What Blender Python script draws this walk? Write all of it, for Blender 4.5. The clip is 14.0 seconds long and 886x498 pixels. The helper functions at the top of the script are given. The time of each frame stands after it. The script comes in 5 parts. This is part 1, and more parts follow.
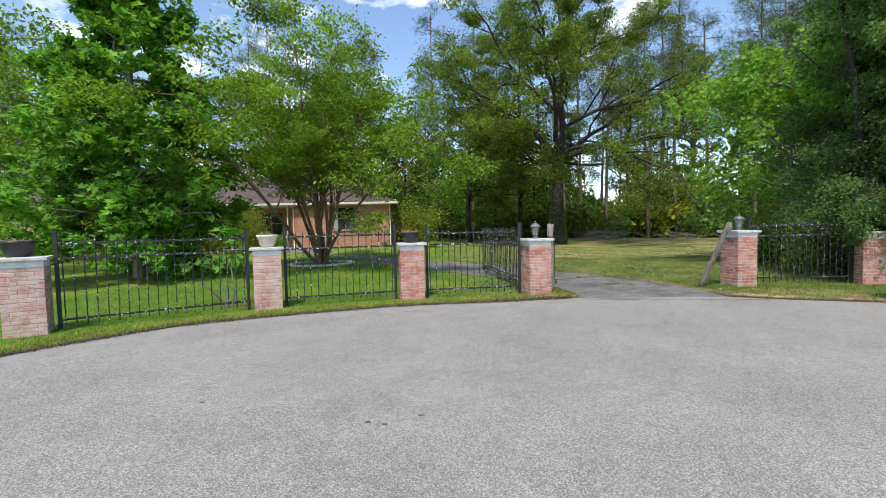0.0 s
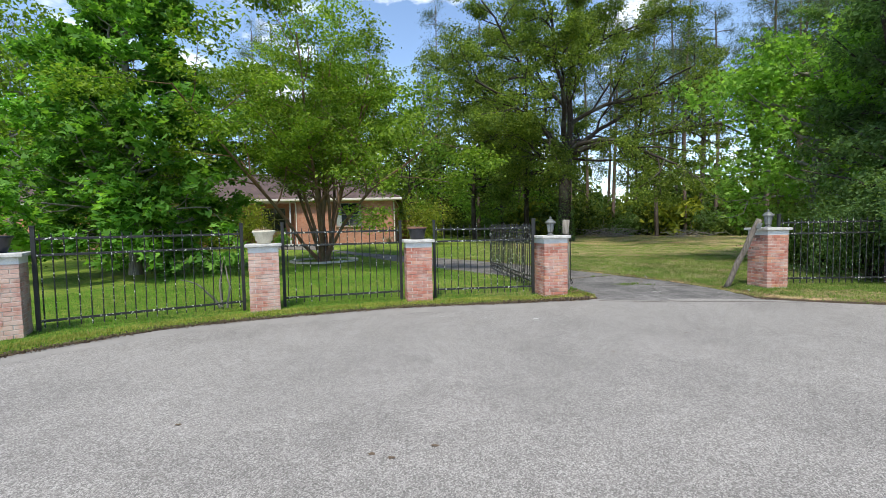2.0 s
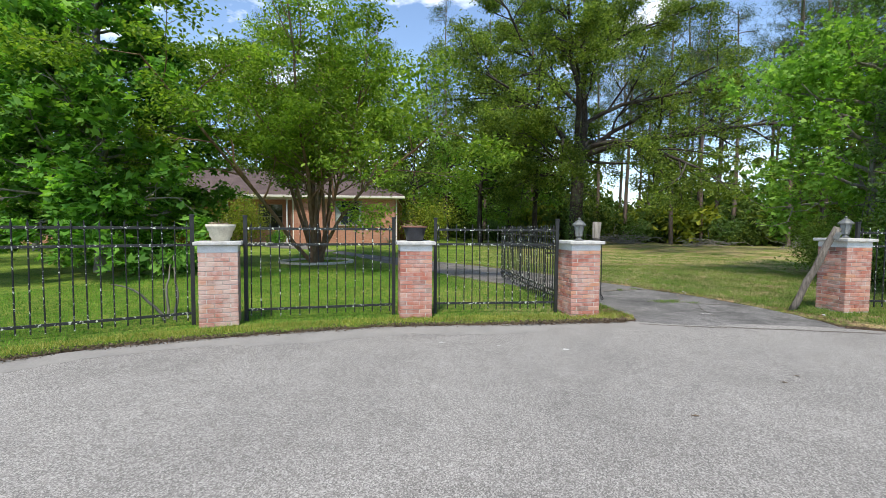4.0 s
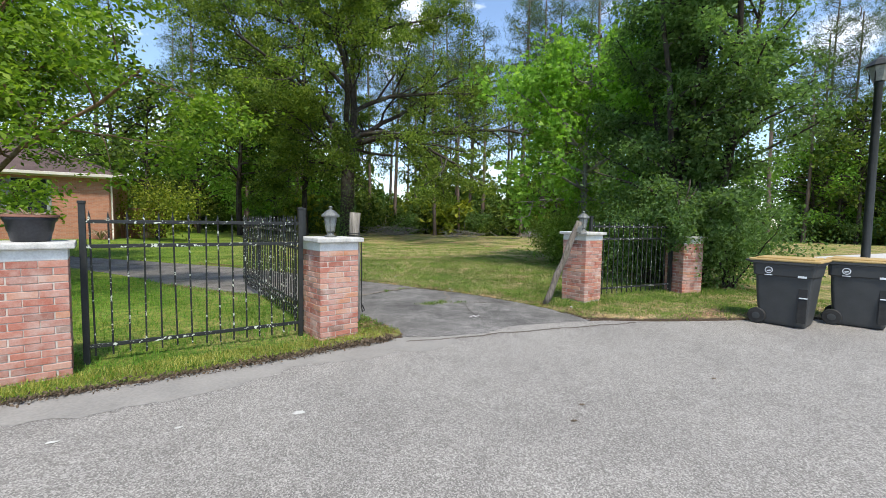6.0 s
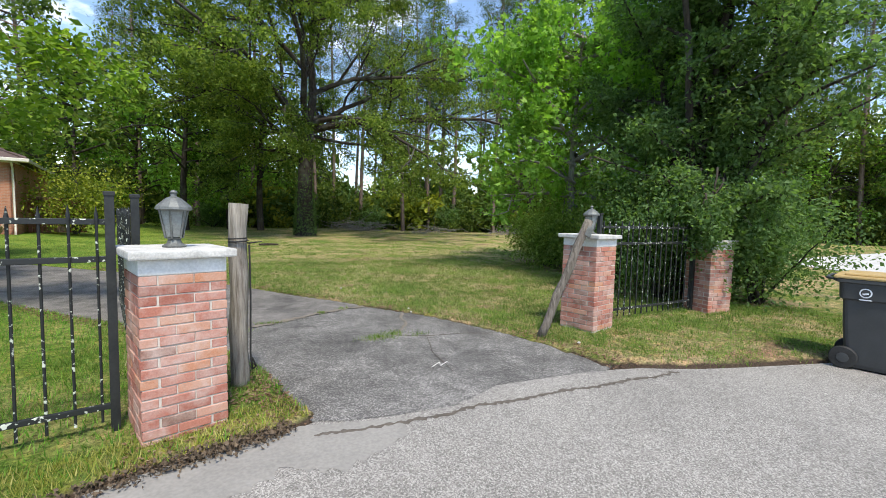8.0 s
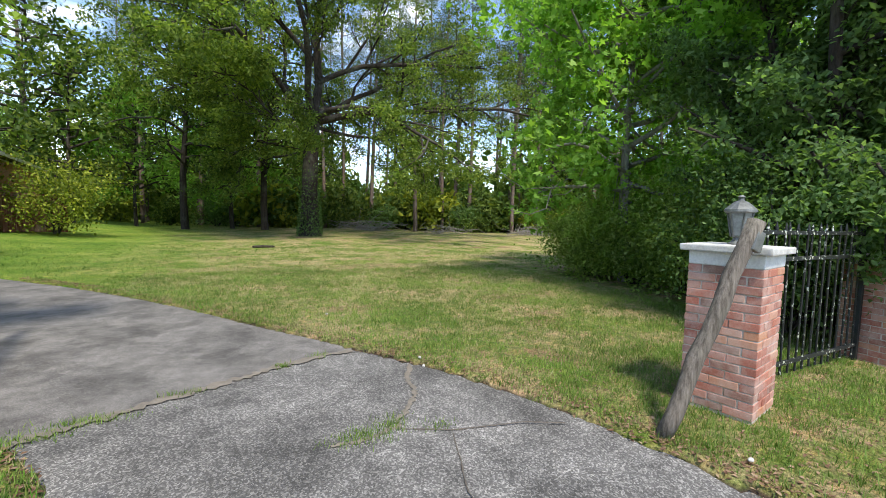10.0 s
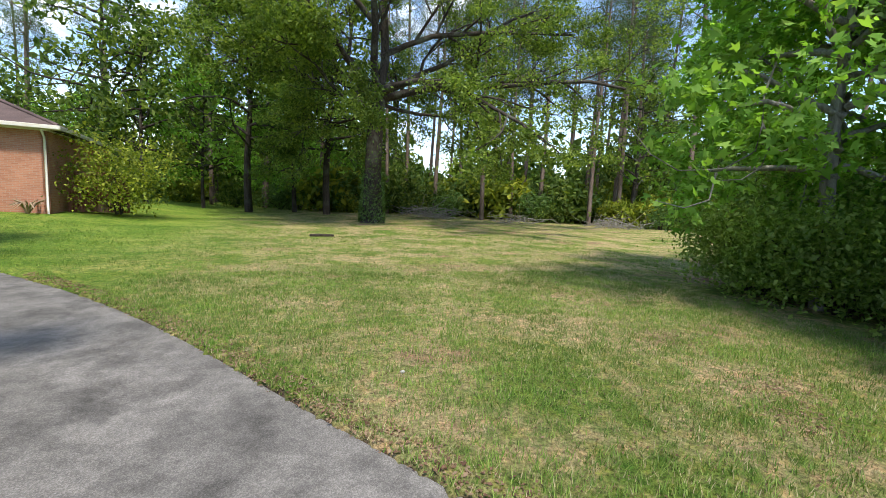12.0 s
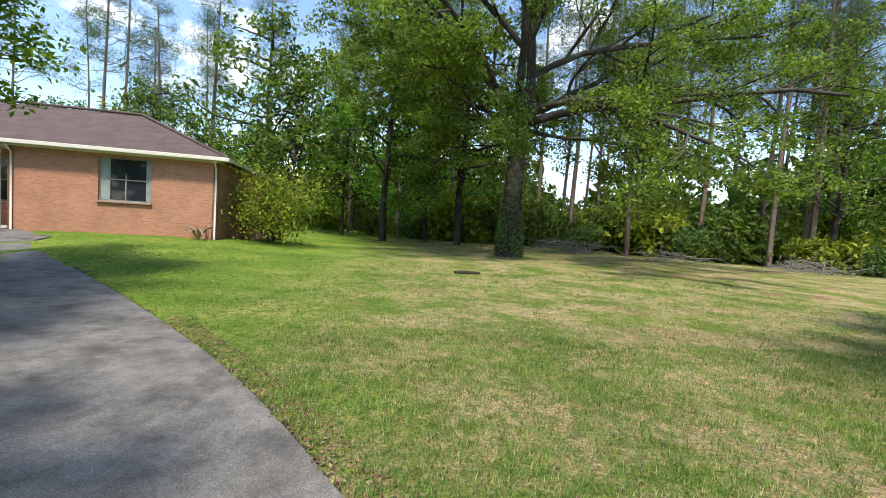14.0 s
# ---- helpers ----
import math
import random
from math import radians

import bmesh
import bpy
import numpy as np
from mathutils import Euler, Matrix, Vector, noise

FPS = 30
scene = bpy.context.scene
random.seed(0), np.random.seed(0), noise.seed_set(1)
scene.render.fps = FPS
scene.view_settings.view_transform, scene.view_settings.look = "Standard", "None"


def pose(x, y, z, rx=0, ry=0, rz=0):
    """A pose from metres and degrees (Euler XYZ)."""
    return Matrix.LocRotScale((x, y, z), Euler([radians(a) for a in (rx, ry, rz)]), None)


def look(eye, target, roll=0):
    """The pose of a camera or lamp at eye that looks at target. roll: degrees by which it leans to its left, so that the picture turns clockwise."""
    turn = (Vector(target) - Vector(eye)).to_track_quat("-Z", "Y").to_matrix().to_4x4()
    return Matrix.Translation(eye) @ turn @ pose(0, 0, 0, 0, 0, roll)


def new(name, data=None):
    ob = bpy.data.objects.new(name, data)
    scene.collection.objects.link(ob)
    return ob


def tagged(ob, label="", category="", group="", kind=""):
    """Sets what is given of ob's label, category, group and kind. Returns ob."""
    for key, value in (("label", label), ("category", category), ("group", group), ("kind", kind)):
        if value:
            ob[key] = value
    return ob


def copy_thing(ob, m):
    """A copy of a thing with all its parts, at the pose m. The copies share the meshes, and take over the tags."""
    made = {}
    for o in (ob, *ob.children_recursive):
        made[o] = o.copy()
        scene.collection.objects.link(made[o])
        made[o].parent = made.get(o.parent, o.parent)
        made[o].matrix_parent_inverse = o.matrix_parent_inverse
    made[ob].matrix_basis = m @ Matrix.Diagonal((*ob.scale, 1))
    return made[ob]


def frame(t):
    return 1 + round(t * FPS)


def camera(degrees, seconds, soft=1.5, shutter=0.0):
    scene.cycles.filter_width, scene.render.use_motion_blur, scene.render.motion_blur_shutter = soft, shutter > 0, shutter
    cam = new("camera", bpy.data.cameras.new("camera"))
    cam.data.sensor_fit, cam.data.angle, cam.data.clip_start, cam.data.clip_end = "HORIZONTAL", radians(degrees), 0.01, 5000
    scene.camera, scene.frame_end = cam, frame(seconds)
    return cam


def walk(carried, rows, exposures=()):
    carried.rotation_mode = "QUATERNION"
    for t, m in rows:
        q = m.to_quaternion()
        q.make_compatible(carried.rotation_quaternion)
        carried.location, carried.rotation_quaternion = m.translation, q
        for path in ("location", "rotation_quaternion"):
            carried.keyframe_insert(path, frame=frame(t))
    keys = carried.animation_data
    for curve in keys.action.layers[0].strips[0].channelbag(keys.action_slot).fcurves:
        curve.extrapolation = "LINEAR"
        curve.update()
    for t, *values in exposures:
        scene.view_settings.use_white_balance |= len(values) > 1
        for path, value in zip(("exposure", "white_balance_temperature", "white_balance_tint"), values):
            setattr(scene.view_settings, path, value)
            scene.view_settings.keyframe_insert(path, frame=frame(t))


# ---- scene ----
cam = camera(91.5, 14.0, soft=0.85)
PATH = [
    (0, (-1.63, -9.902, 1.551), (-1.794, -7.911, 1.455), -1.3),
    (0.5, (-1.598, -9.867, 1.552), (-1.751, -7.875, 1.455), -1.5),
    (1, (-1.597, -9.795, 1.548), (-1.738, -7.803, 1.439), -1.5),
    (1.5, (-1.681, -9.593, 1.531), (-1.808, -7.6, 1.42), -1.4),
    (2, (-1.789, -9.297, 1.531), (-1.97, -7.308, 1.421), -1.1),
    (2.2, (-1.822, -9.159, 1.509), (-2.128, -7.185, 1.403), -1.2),
    (4.3, (-1.931, -7.264, 1.46), (-2.068, -5.271, 1.366), 1.4),
    (4.5, (-1.895, -7.049, 1.448), (-1.712, -5.059, 1.365), 1.8),
    (5, (-1.687, -6.564, 1.455), (-1.109, -4.652, 1.352), 1.0),
    (5.5, (-1.436, -6.096, 1.452), (-0.739, -4.227, 1.316), 1.2),
    (6, (-1.201, -5.592, 1.496), (-0.411, -3.759, 1.368), 0.9),
    (6.5, (-0.895, -5.066, 1.492), (-0.079, -3.243, 1.384), 0.9),
    (7, (-0.627, -4.495, 1.497), (0.269, -2.711, 1.381), 1.2),
    (7.5, (-0.323, -3.898, 1.492), (0.62, -2.139, 1.355), 1.4),
    (7.7, (-0.198, -3.719, 1.532), (0.718, -1.948, 1.382), 1.4),
    (9.8, (0.864, -1.317, 1.497), (1.766, 0.464, 1.37), 1.4),
    (10, (0.972, -1.068, 1.504), (1.83, 0.732, 1.352), 1.6),
    (10.5, (1.138, -0.35, 1.476), (1.873, 1.503, 1.32), 2.4),
    (11, (1.269, 0.35, 1.476), (1.944, 2.225, 1.304), 2.5),
    (11.5, (1.338, 1.031, 1.477), (1.977, 2.918, 1.295), 2.6),
    (12, (1.31, 1.757, 1.534), (1.923, 3.647, 1.31), 2.8),
    (12.5, (1.266, 2.421, 1.585), (1.819, 4.33, 1.359), 2.3),
    (13, (1.069, 3.081, 1.612), (1.602, 4.995, 1.389), 2.5),
    (13.5, (0.834, 3.72, 1.604), (1.197, 5.674, 1.386), 3.4),
    (14, (0.461, 4.28, 1.589), (0.553, 6.275, 1.469), 3.8),
]
walk(cam, [(t, look(eye, target, roll)) for t, eye, target, roll in PATH], exposures=[(0, 0.52), (5, 0.56), (8, 0.68), (11, 0.84), (14, 0.86)])

# ---- world and light ----
SUN_EL, SUN_AZ = radians(60), radians(188)   # azimuth clockwise from +y
world = bpy.data.worlds.new("sky")
scene.world = world
world.use_nodes = True
wt = world.node_tree
wt.nodes.clear()
w_out = wt.nodes.new("ShaderNodeOutputWorld")
w_bg = wt.nodes.new("ShaderNodeBackground")
w_sky = wt.nodes.new("ShaderNodeTexSky")
w_sky.sky_type = "NISHITA"
w_sky.sun_disc = False
w_sky.sun_elevation, w_sky.sun_rotation = SUN_EL, SUN_AZ
w_sky.air_density, w_sky.dust_density, w_sky.ozone_density = 1.0, 0.5, 1.8
w_tc = wt.nodes.new("ShaderNodeTexCoord")
w_map = wt.nodes.new("ShaderNodeMapping")
w_map.inputs["Scale"].default_value = (1.0, 1.0, 2.2)
w_map.inputs["Location"].default_value = (0.31, 0.12, 0.4)
w_noise = wt.nodes.new("ShaderNodeTexNoise")
w_noise.inputs["Scale"].default_value = 4.2
w_noise.inputs["Detail"].default_value = 7.0
w_noise.inputs["Roughness"].default_value = 0.58
w_ramp = wt.nodes.new("ShaderNodeValToRGB")
w_ramp.color_ramp.elements[0].position = 0.56
w_ramp.color_ramp.elements[1].position = 0.72
w_mix = wt.nodes.new("ShaderNodeMixRGB")
w_mix.inputs["Color2"].default_value = (8.6, 8.8, 9.2, 1)
wt.links.new(w_tc.outputs["Generated"], w_map.inputs["Vector"])
wt.links.new(w_map.outputs["Vector"], w_noise.inputs["Vector"])
wt.links.new(w_noise.outputs["Fac"], w_ramp.inputs["Fac"])
wt.links.new(w_ramp.outputs["Color"], w_mix.inputs["Fac"])
wt.links.new(w_sky.outputs["Color"], w_mix.inputs["Color1"])
wt.links.new(w_mix.outputs["Color"], w_bg.inputs["Color"])
w_bg.inputs["Strength"].default_value = 0.175
wt.links.new(w_bg.outputs["Background"], w_out.inputs["Surface"])

sun = new("sun", bpy.data.lights.new("sun", "SUN"))
sun.data.energy, sun.data.angle, sun.data.color = 3.3, radians(7.0), (1.0, 0.93, 0.80)
sun_from = Vector((math.sin(SUN_AZ) * math.cos(SUN_EL), math.cos(SUN_AZ) * math.cos(SUN_EL), math.sin(SUN_EL)))
sun.matrix_world = look(sun_from * 60, (0, 0, 0))


# ---- materials ----
class Mat:
    """A node material under construction: nodes by short calls."""

    def __init__(self, name):
        self.m = bpy.data.materials.new(name)
        self.m.use_nodes = True
        self.t = self.m.node_tree
        self.b = self.t.nodes["Principled BSDF"]
        self.out = self.t.nodes["Material Output"]
        self.tc = self.n("ShaderNodeTexCoord")

    def n(self, kind, **inputs):
        node = self.t.nodes.new(kind)
        for k, v in inputs.items():
            node.inputs[k].default_value = v
        return node

    def link(self, a, b):
        self.t.links.new(a, b)

    def noise(self, scale, detail=4.0, rough=0.55, vec=None):
        node = self.n("ShaderNodeTexNoise", Scale=scale, Detail=detail, Roughness=rough)
        self.link(vec or self.tc.outputs["Object"], node.inputs["Vector"])
        return node.outputs["Fac"]

    def ramp(self, fac, stops):
        node = self.n("ShaderNodeValToRGB")
        e = node.color_ramp.elements
        while len(e) < len(stops):
            e.new(0.5)
        for el, (pos, col) in zip(e, stops):
            el.position = pos
            el.color = (*col, 1) if len(col) == 3 else col
        self.link(fac, node.inputs["Fac"])
        return node.outputs["Color"]

    def mix(self, fac, a, b, blend="MIX"):
        node = self.n("ShaderNodeMixRGB")
        node.blend_type = blend
        for sock, v in (("Fac", fac), ("Color1", a), ("Color2", b)):
            if isinstance(v, bpy.types.NodeSocket):
                self.link(v, node.inputs[sock])
            elif isinstance(v, (int, float)):
                node.inputs[sock].default_value = v
            else:
                node.inputs[sock].default_value = (*v, 1)
        return node.outputs["Color"]

    def bump(self, height, strength=0.4, dist=0.01):
        node = self.n("ShaderNodeBump", Strength=strength, Distance=dist)
        self.link(height, node.inputs["Height"])
        self.link(node.outputs["Normal"], self.b.inputs["Normal"])

    def done(self, color, rough=0.8, metal=0.0, spec=0.4):
        if isinstance(color, bpy.types.NodeSocket):
            self.link(color, self.b.inputs["Base Color"])
        else:
            self.b.inputs["Base Color"].default_value = (*color, 1)
        if isinstance(rough, bpy.types.NodeSocket):
            self.link(rough, self.b.inputs["Roughness"])
        else:
            self.b.inputs["Roughness"].default_value = rough
        self.b.inputs["Metallic"].default_value = metal
        self.b.inputs["Specular IOR Level"].default_value = spec
        return self.m


def g3(v):
    return (v, v, v)


def simple(name, lo, hi, scale=6.0, fine=60.0, rough=0.8, metal=0.0, bump=0.2, dist=0.004, spec=0.4):
    k = Mat(name)
    a = k.noise(scale, 5)
    f = k.noise(fine, 3)
    c = k.ramp(a, [(0.3, lo), (0.7, hi)])
    c = k.mix(0.35, c, k.ramp(f, [(0.3, [x * 0.7 for x in lo]), (0.7, hi)]))
    k.bump(f, bump, dist)
    return k.done(c, rough, metal, spec)


def island_tint(k, stops):
    geo = k.n("ShaderNodeNewGeometry")
    return k.ramp(geo.outputs["Random Per Island"], stops)


def foliage(name, dark, mid, light, through_light=0.4, rough=0.62, patch=0.35):
    """Leaf: thin, lets light through, each leaf with its own tint, and drifts over the crown."""
    k = Mat(name)
    c = island_tint(k, [(0.0, dark), (0.55, mid), (1.0, light)])
    drift = k.ramp(k.noise(patch, 3), [(0.35, g3(0.72)), (0.65, g3(1.2))])
    c = k.mix(1.0, c, drift, "MULTIPLY")
    k.done(c, rough, 0, 0.2)
    tr = k.n("ShaderNodeBsdfTranslucent")
    glow = k.mix(1.0, c, (1.25, 1.35, 0.55), "MULTIPLY")
    k.link(glow, tr.inputs["Color"])
    mx = k.n("ShaderNodeMixShader", Fac=through_light)
    k.link(k.b.outputs["BSDF"], mx.inputs[1])
    k.link(tr.outputs["BSDF"], mx.inputs[2])
    k.link(mx.outputs["Shader"], k.out.inputs["Surface"])
    return k.m


def asphalt_mat(name, stones, base, wear, mottle, cells=125.0, low=0.55, big_scale=0.55):
    """Exposed aggregate: small pale stones in grey binder, broad stains."""
    k = Mat(name)
    vor = k.n("ShaderNodeTexVoronoi", Scale=cells, Randomness=1.0)
    k.link(k.tc.outputs["Object"], vor.inputs["Vector"])
    bw = k.n("ShaderNodeRGBToBW")
    k.link(vor.outputs["Color"], bw.inputs["Color"])
    c = k.ramp(bw.outputs["Val"], [(0.1, [x * low for x in base]), (0.5, base), (0.9, stones)])
    big = k.ramp(k.noise(big_scale, 6, 0.62), [(0.32, g3(1 - wear)), (0.52, g3(1.0)), (0.75, g3(1 + wear * 0.7))])
    mid = k.ramp(k.noise(5.0, 7, 0.75), [(0.3, g3(1 - mottle)), (0.7, g3(1 + mottle * 0.85))])
    c = k.mix(1.0, k.mix(1.0, c, big, "MULTIPLY"), mid, "MULTIPLY")
    k.bump(vor.outputs["Distance"], 0.35, 0.006)
    return k.done(c, 0.88, 0, 0.3)


def brick_piece_mat(name, wash=(0.42, 0.72)):
    k = Mat(name)
    oi = k.n("ShaderNodeObjectInfo")
    c = k.ramp(oi.outputs["Random"], [(0.0, (0.17, 0.115, 0.09)), (0.10, (0.27, 0.09, 0.065)), (0.45, (0.38, 0.125, 0.085)),
                                      (0.72, (0.43, 0.18, 0.13)), (0.88, (0.50, 0.28, 0.21)), (1.0, (0.47, 0.20, 0.09))])
    geo = k.n("ShaderNodeNewGeometry")
    white = k.ramp(k.noise(5.0, 6, 0.7, geo.outputs["Position"]), [(wash[0], g3(0)), (wash[1], g3(0.85))])
    c = k.mix(white, c, (0.58, 0.49, 0.44))
    f = k.noise(90, 3, 0.6, geo.outputs["Position"])
    c = k.mix(0.25, c, k.ramp(f, [(0.3, (0.2, 0.09, 0.07)), (0.7, (0.6, 0.3, 0.22))]))
    k.bump(f, 0.4, 0.004)
    return k.done(c, 0.9, 0, 0.25)


def wall_brick_mat(name):
    k = Mat(name)
    br = k.n("ShaderNodeTexBrick", Scale=1.0)
    br.inputs["Brick Width"].default_value, br.inputs["Row Height"].default_value = 0.205, 0.068
    br.inputs["Mortar Size"].default_value = 0.006
    br.inputs["Color1"].default_value = (0.37, 0.155, 0.095, 1)
    br.inputs["Color2"].default_value = (0.46, 0.215, 0.135, 1)
    br.inputs["Mortar"].default_value = (0.38, 0.27, 0.21, 1)
    k.link(k.tc.outputs["UV"], br.inputs["Vector"])
    drift = k.ramp(k.noise(1.1, 5), [(0.3, g3(0.85)), (0.7, g3(1.1))])
    c = k.mix(1.0, br.outputs["Color"], drift, "MULTIPLY")
    k.bump(br.outputs["Fac"], -0.4, 0.006)
    return k.done(c, 0.9, 0, 0.25)


def flaked_iron(name):
    """Black paint with pale lichen and flaked spots."""
    k = Mat(name)
    geo = k.n("ShaderNodeNewGeometry")
    spots = k.ramp(k.noise(26, 2, 0.5, geo.outputs["Position"]), [(0.605, g3(0)), (0.665, g3(1))])
    c = k.mix(spots, (0.012, 0.014, 0.014), (0.55, 0.58, 0.50))
    return k.done(c, 0.55, 0, 0.5)


def lawn_mat(name):
    """Turf: lush on the front yard side, drier and patchy on the back lawn, bare soil where the edge is cut."""
    k = Mat(name)
    xyz = k.n("ShaderNodeSeparateXYZ")
    k.link(k.tc.outputs["Object"], xyz.inputs["Vector"])
    a = k.ramp(k.noise(0.35, 5, 0.6), [(0.30, (0.085, 0.145, 0.024)), (0.50, (0.145, 0.195, 0.038)), (0.70, (0.225, 0.245, 0.068))])
    side = k.n("ShaderNodeMapRange")
    side.inputs["From Min"].default_value, side.inputs["From Max"].default_value = -4.0, 2.5
    k.link(xyz.outputs["X"], side.inputs["Value"])
    dry = k.ramp(k.noise(0.7, 7, 0.72), [(0.43, g3(0)), (0.58, g3(0.95))])
    dry = k.mix(1.0, dry, k.ramp(side.outputs["Result"], [(0.0, g3(0.10)), (1.0, g3(0.95))]), "MULTIPLY")
    c = k.mix(dry, a, (0.35, 0.285, 0.16))
    bare = k.ramp(k.noise(0.55, 4, 0.55), [(0.595, g3(0)), (0.66, g3(0.85))])
    bare = k.mix(1.0, bare, k.ramp(side.outputs["Result"], [(0.3, g3(0)), (1.0, g3(1))]), "MULTIPLY")
    c = k.mix(bare, c, (0.25, 0.165, 0.105))
    f = k.noise(30, 5, 0.8)
    c = k.mix(1.0, c, k.ramp(f, [(0.32, g3(0.22)), (0.68, g3(1.75))]), "MULTIPLY")
    tuft_tone = k.ramp(k.noise(6.5, 4, 0.65), [(0.34, (0.48, 0.70, 0.45)), (0.5, g3(1.0)), (0.68, (1.5, 1.22, 1.25))])
    c = k.mix(1.0, c, tuft_tone, "MULTIPLY")
    c = k.mix(1.0, c, k.ramp(side.outputs["Result"], [(0.0, (0.92, 1.08, 0.66)), (0.7, (1.06, 1.0, 1.0))]), "MULTIPLY")
    cut = k.n("ShaderNodeMapRange")
    cut.inputs["From Min"].default_value, cut.inputs["From Max"].default_value = -0.02, -0.042
    k.link(xyz.outputs["Z"], cut.inputs["Value"])
    c = k.mix(cut.outputs["Result"], c, k.ramp(f, [(0.3, (0.03, 0.022, 0.016)), (0.7, (0.12, 0.085, 0.06))]))
    k.bump(f, 1.0, 0.035)
    return k.done(c, 0.95, 0, 0.15)


def bark_mat(name, lo, hi, stretch=6.0):
    k = Mat(name)
    mp = k.n("ShaderNodeMapping")
    mp.inputs["Scale"].default_value = (stretch, stretch, 1.0)
    k.link(k.tc.outputs["Object"], mp.inputs["Vector"])
    f = k.noise(3.0, 6, 0.7, mp.outputs["Vector"])
    c = k.ramp(f, [(0.35, lo), (0.65, hi)])
    c = k.mix(k.ramp(k.noise(1.3, 4), [(0.5, g3(0)), (0.75, g3(0.5))]), c, (0.20, 0.22, 0.17))
    k.bump(f, 0.7, 0.03)
    return k.done(c, 0.92, 0, 0.2)


def glass_mat(name, col=(0.02, 0.025, 0.03)):
    k = Mat(name)
    return k.done(col, 0.06, 0, 0.6)


M_ASPHALT = asphalt_mat("aged_asphalt", (0.42, 0.40, 0.37), (0.228, 0.215, 0.198), 0.15, 0.12)
M_DRIVE = asphalt_mat("smooth_weathered_driveway", (0.22, 0.207, 0.193), (0.145, 0.135, 0.126), 0.5, 0.34, 150.0, 0.75, 1.6)
M_APRON = asphalt_mat("coarse_dark_driveway", (0.31, 0.297, 0.28), (0.118, 0.113, 0.108), 0.5, 0.38, 100.0, 0.72, 0.9)
M_LAWN = lawn_mat("lawn_turf")
M_BRICK = brick_piece_mat("red_brick_whitewashed")
M_PALEBRICK = brick_piece_mat("heavily_whitewashed_brick", (0.30, 0.58))
M_MORTAR = simple("pale_mortar", (0.46, 0.41, 0.36), (0.60, 0.54, 0.48), 8, 90, 0.95)
M_CAP = simple("weathered_concrete_cap", (0.36, 0.35, 0.33), (0.66, 0.65, 0.62), 9, 70, 0.9, bump=0.5)
M_WHITEBAND = simple("white_painted_block", (0.55, 0.55, 0.54), (0.76, 0.76, 0.75), 5, 60, 0.85)
M_IRON = flaked_iron("flaked_black_iron")
M_POST = simple("black_post_paint", (0.010, 0.012, 0.013), (0.03, 0.032, 0.032), 8, 60, 0.5)
M_WOOD = bark_mat("weathered_grey_wood", (0.14, 0.12, 0.10), (0.36, 0.33, 0.29), 14)
M_DARKWOOD = bark_mat("dark_rotten_wood", (0.075, 0.062, 0.05), (0.24, 0.21, 0.18), 14)
M_PEWTER = simple("oxidised_lantern_metal", (0.10, 0.105, 0.10), (0.24, 0.25, 0.24), 12, 80, 0.55, 0.5)
M_LGLASS = simple("dusty_lantern_glass", (0.16, 0.17, 0.165), (0.32, 0.34, 0.33), 10, 60, 0.25)
M_HBRICK = wall_brick_mat("house_brick")
M_ROOF = simple("brown_shingle", (0.062, 0.042, 0.038), (0.135, 0.092, 0.084), 1.5, 22, 0.95, bump=0.6, dist=0.02)
M_TRIM = simple("cream_gutter_paint", (0.60, 0.56, 0.48), (0.74, 0.70, 0.62), 4, 40, 0.6)
M_GLASS = glass_mat("window_glass")
M_CURTAIN = simple("pale_curtain", (0.20, 0.23, 0.22), (0.34, 0.37, 0.35), 5, 30, 0.8)
M_DARK = simple("shaded_interior", (0.02, 0.02, 0.02), (0.05, 0.045, 0.04), 3, 20, 0.9)
M_BIN = simple("charcoal_plastic", (0.035, 0.038, 0.04), (0.055, 0.058, 0.06), 5, 120, 0.5, bump=0.15, dist=0.002)
M_LID = simple("tan_lid_plastic", (0.40, 0.27, 0.10), (0.52, 0.37, 0.16), 5, 60, 0.5)
M_WHITE = simple("white_print", (0.62, 0.66, 0.70), (0.75, 0.78, 0.82), 6, 40, 0.5)
M_RUBBER = simple("black_rubber", (0.012, 0.012, 0.012), (0.03, 0.03, 0.03), 10, 60, 0.7)
M_BLACKPOT = simple("black_glazed_pot", (0.015, 0.016, 0.02), (0.04, 0.042, 0.05), 8, 50, 0.35)
M_CREAMPOT = simple("cream_stone_pot", (0.50, 0.46, 0.36), (0.72, 0.68, 0.56), 10, 50, 0.8)
M_REDPOT = simple("red_clay_box", (0.26, 0.06, 0.045), (0.36, 0.10, 0.075), 10, 50, 0.8)
M_DRYPLANT = foliage("dry_stems", (0.25, 0.17, 0.11), (0.38, 0.27, 0.18), (0.5, 0.4, 0.3), 0.2)
M_WFRAME = simple("grey_window_frame", (0.16, 0.16, 0.15), (0.28, 0.27, 0.25), 4, 40, 0.5)
M_CRACK = simple("crack_dirt", (0.07, 0.06, 0.05), (0.14, 0.12, 0.10), 9, 60, 0.98, bump=0.8)
M_SILT = simple("fine_grey_silt", (0.215, 0.205, 0.19), (0.30, 0.285, 0.262), 2.5, 40, 0.95, bump=0.25)
M_TERRA = simple("terracotta_rim", (0.22, 0.10, 0.07), (0.34, 0.17, 0.12), 10, 60, 0.8)
M_SAND = simple("sandy_grit", (0.12, 0.105, 0.085), (0.23, 0.20, 0.165), 9, 70, 0.98, bump=0.8)
M_SOIL = simple("dark_soil", (0.06, 0.045, 0.032), (0.18, 0.13, 0.085), 9, 50, 0.98, bump=0.8, dist=0.02)
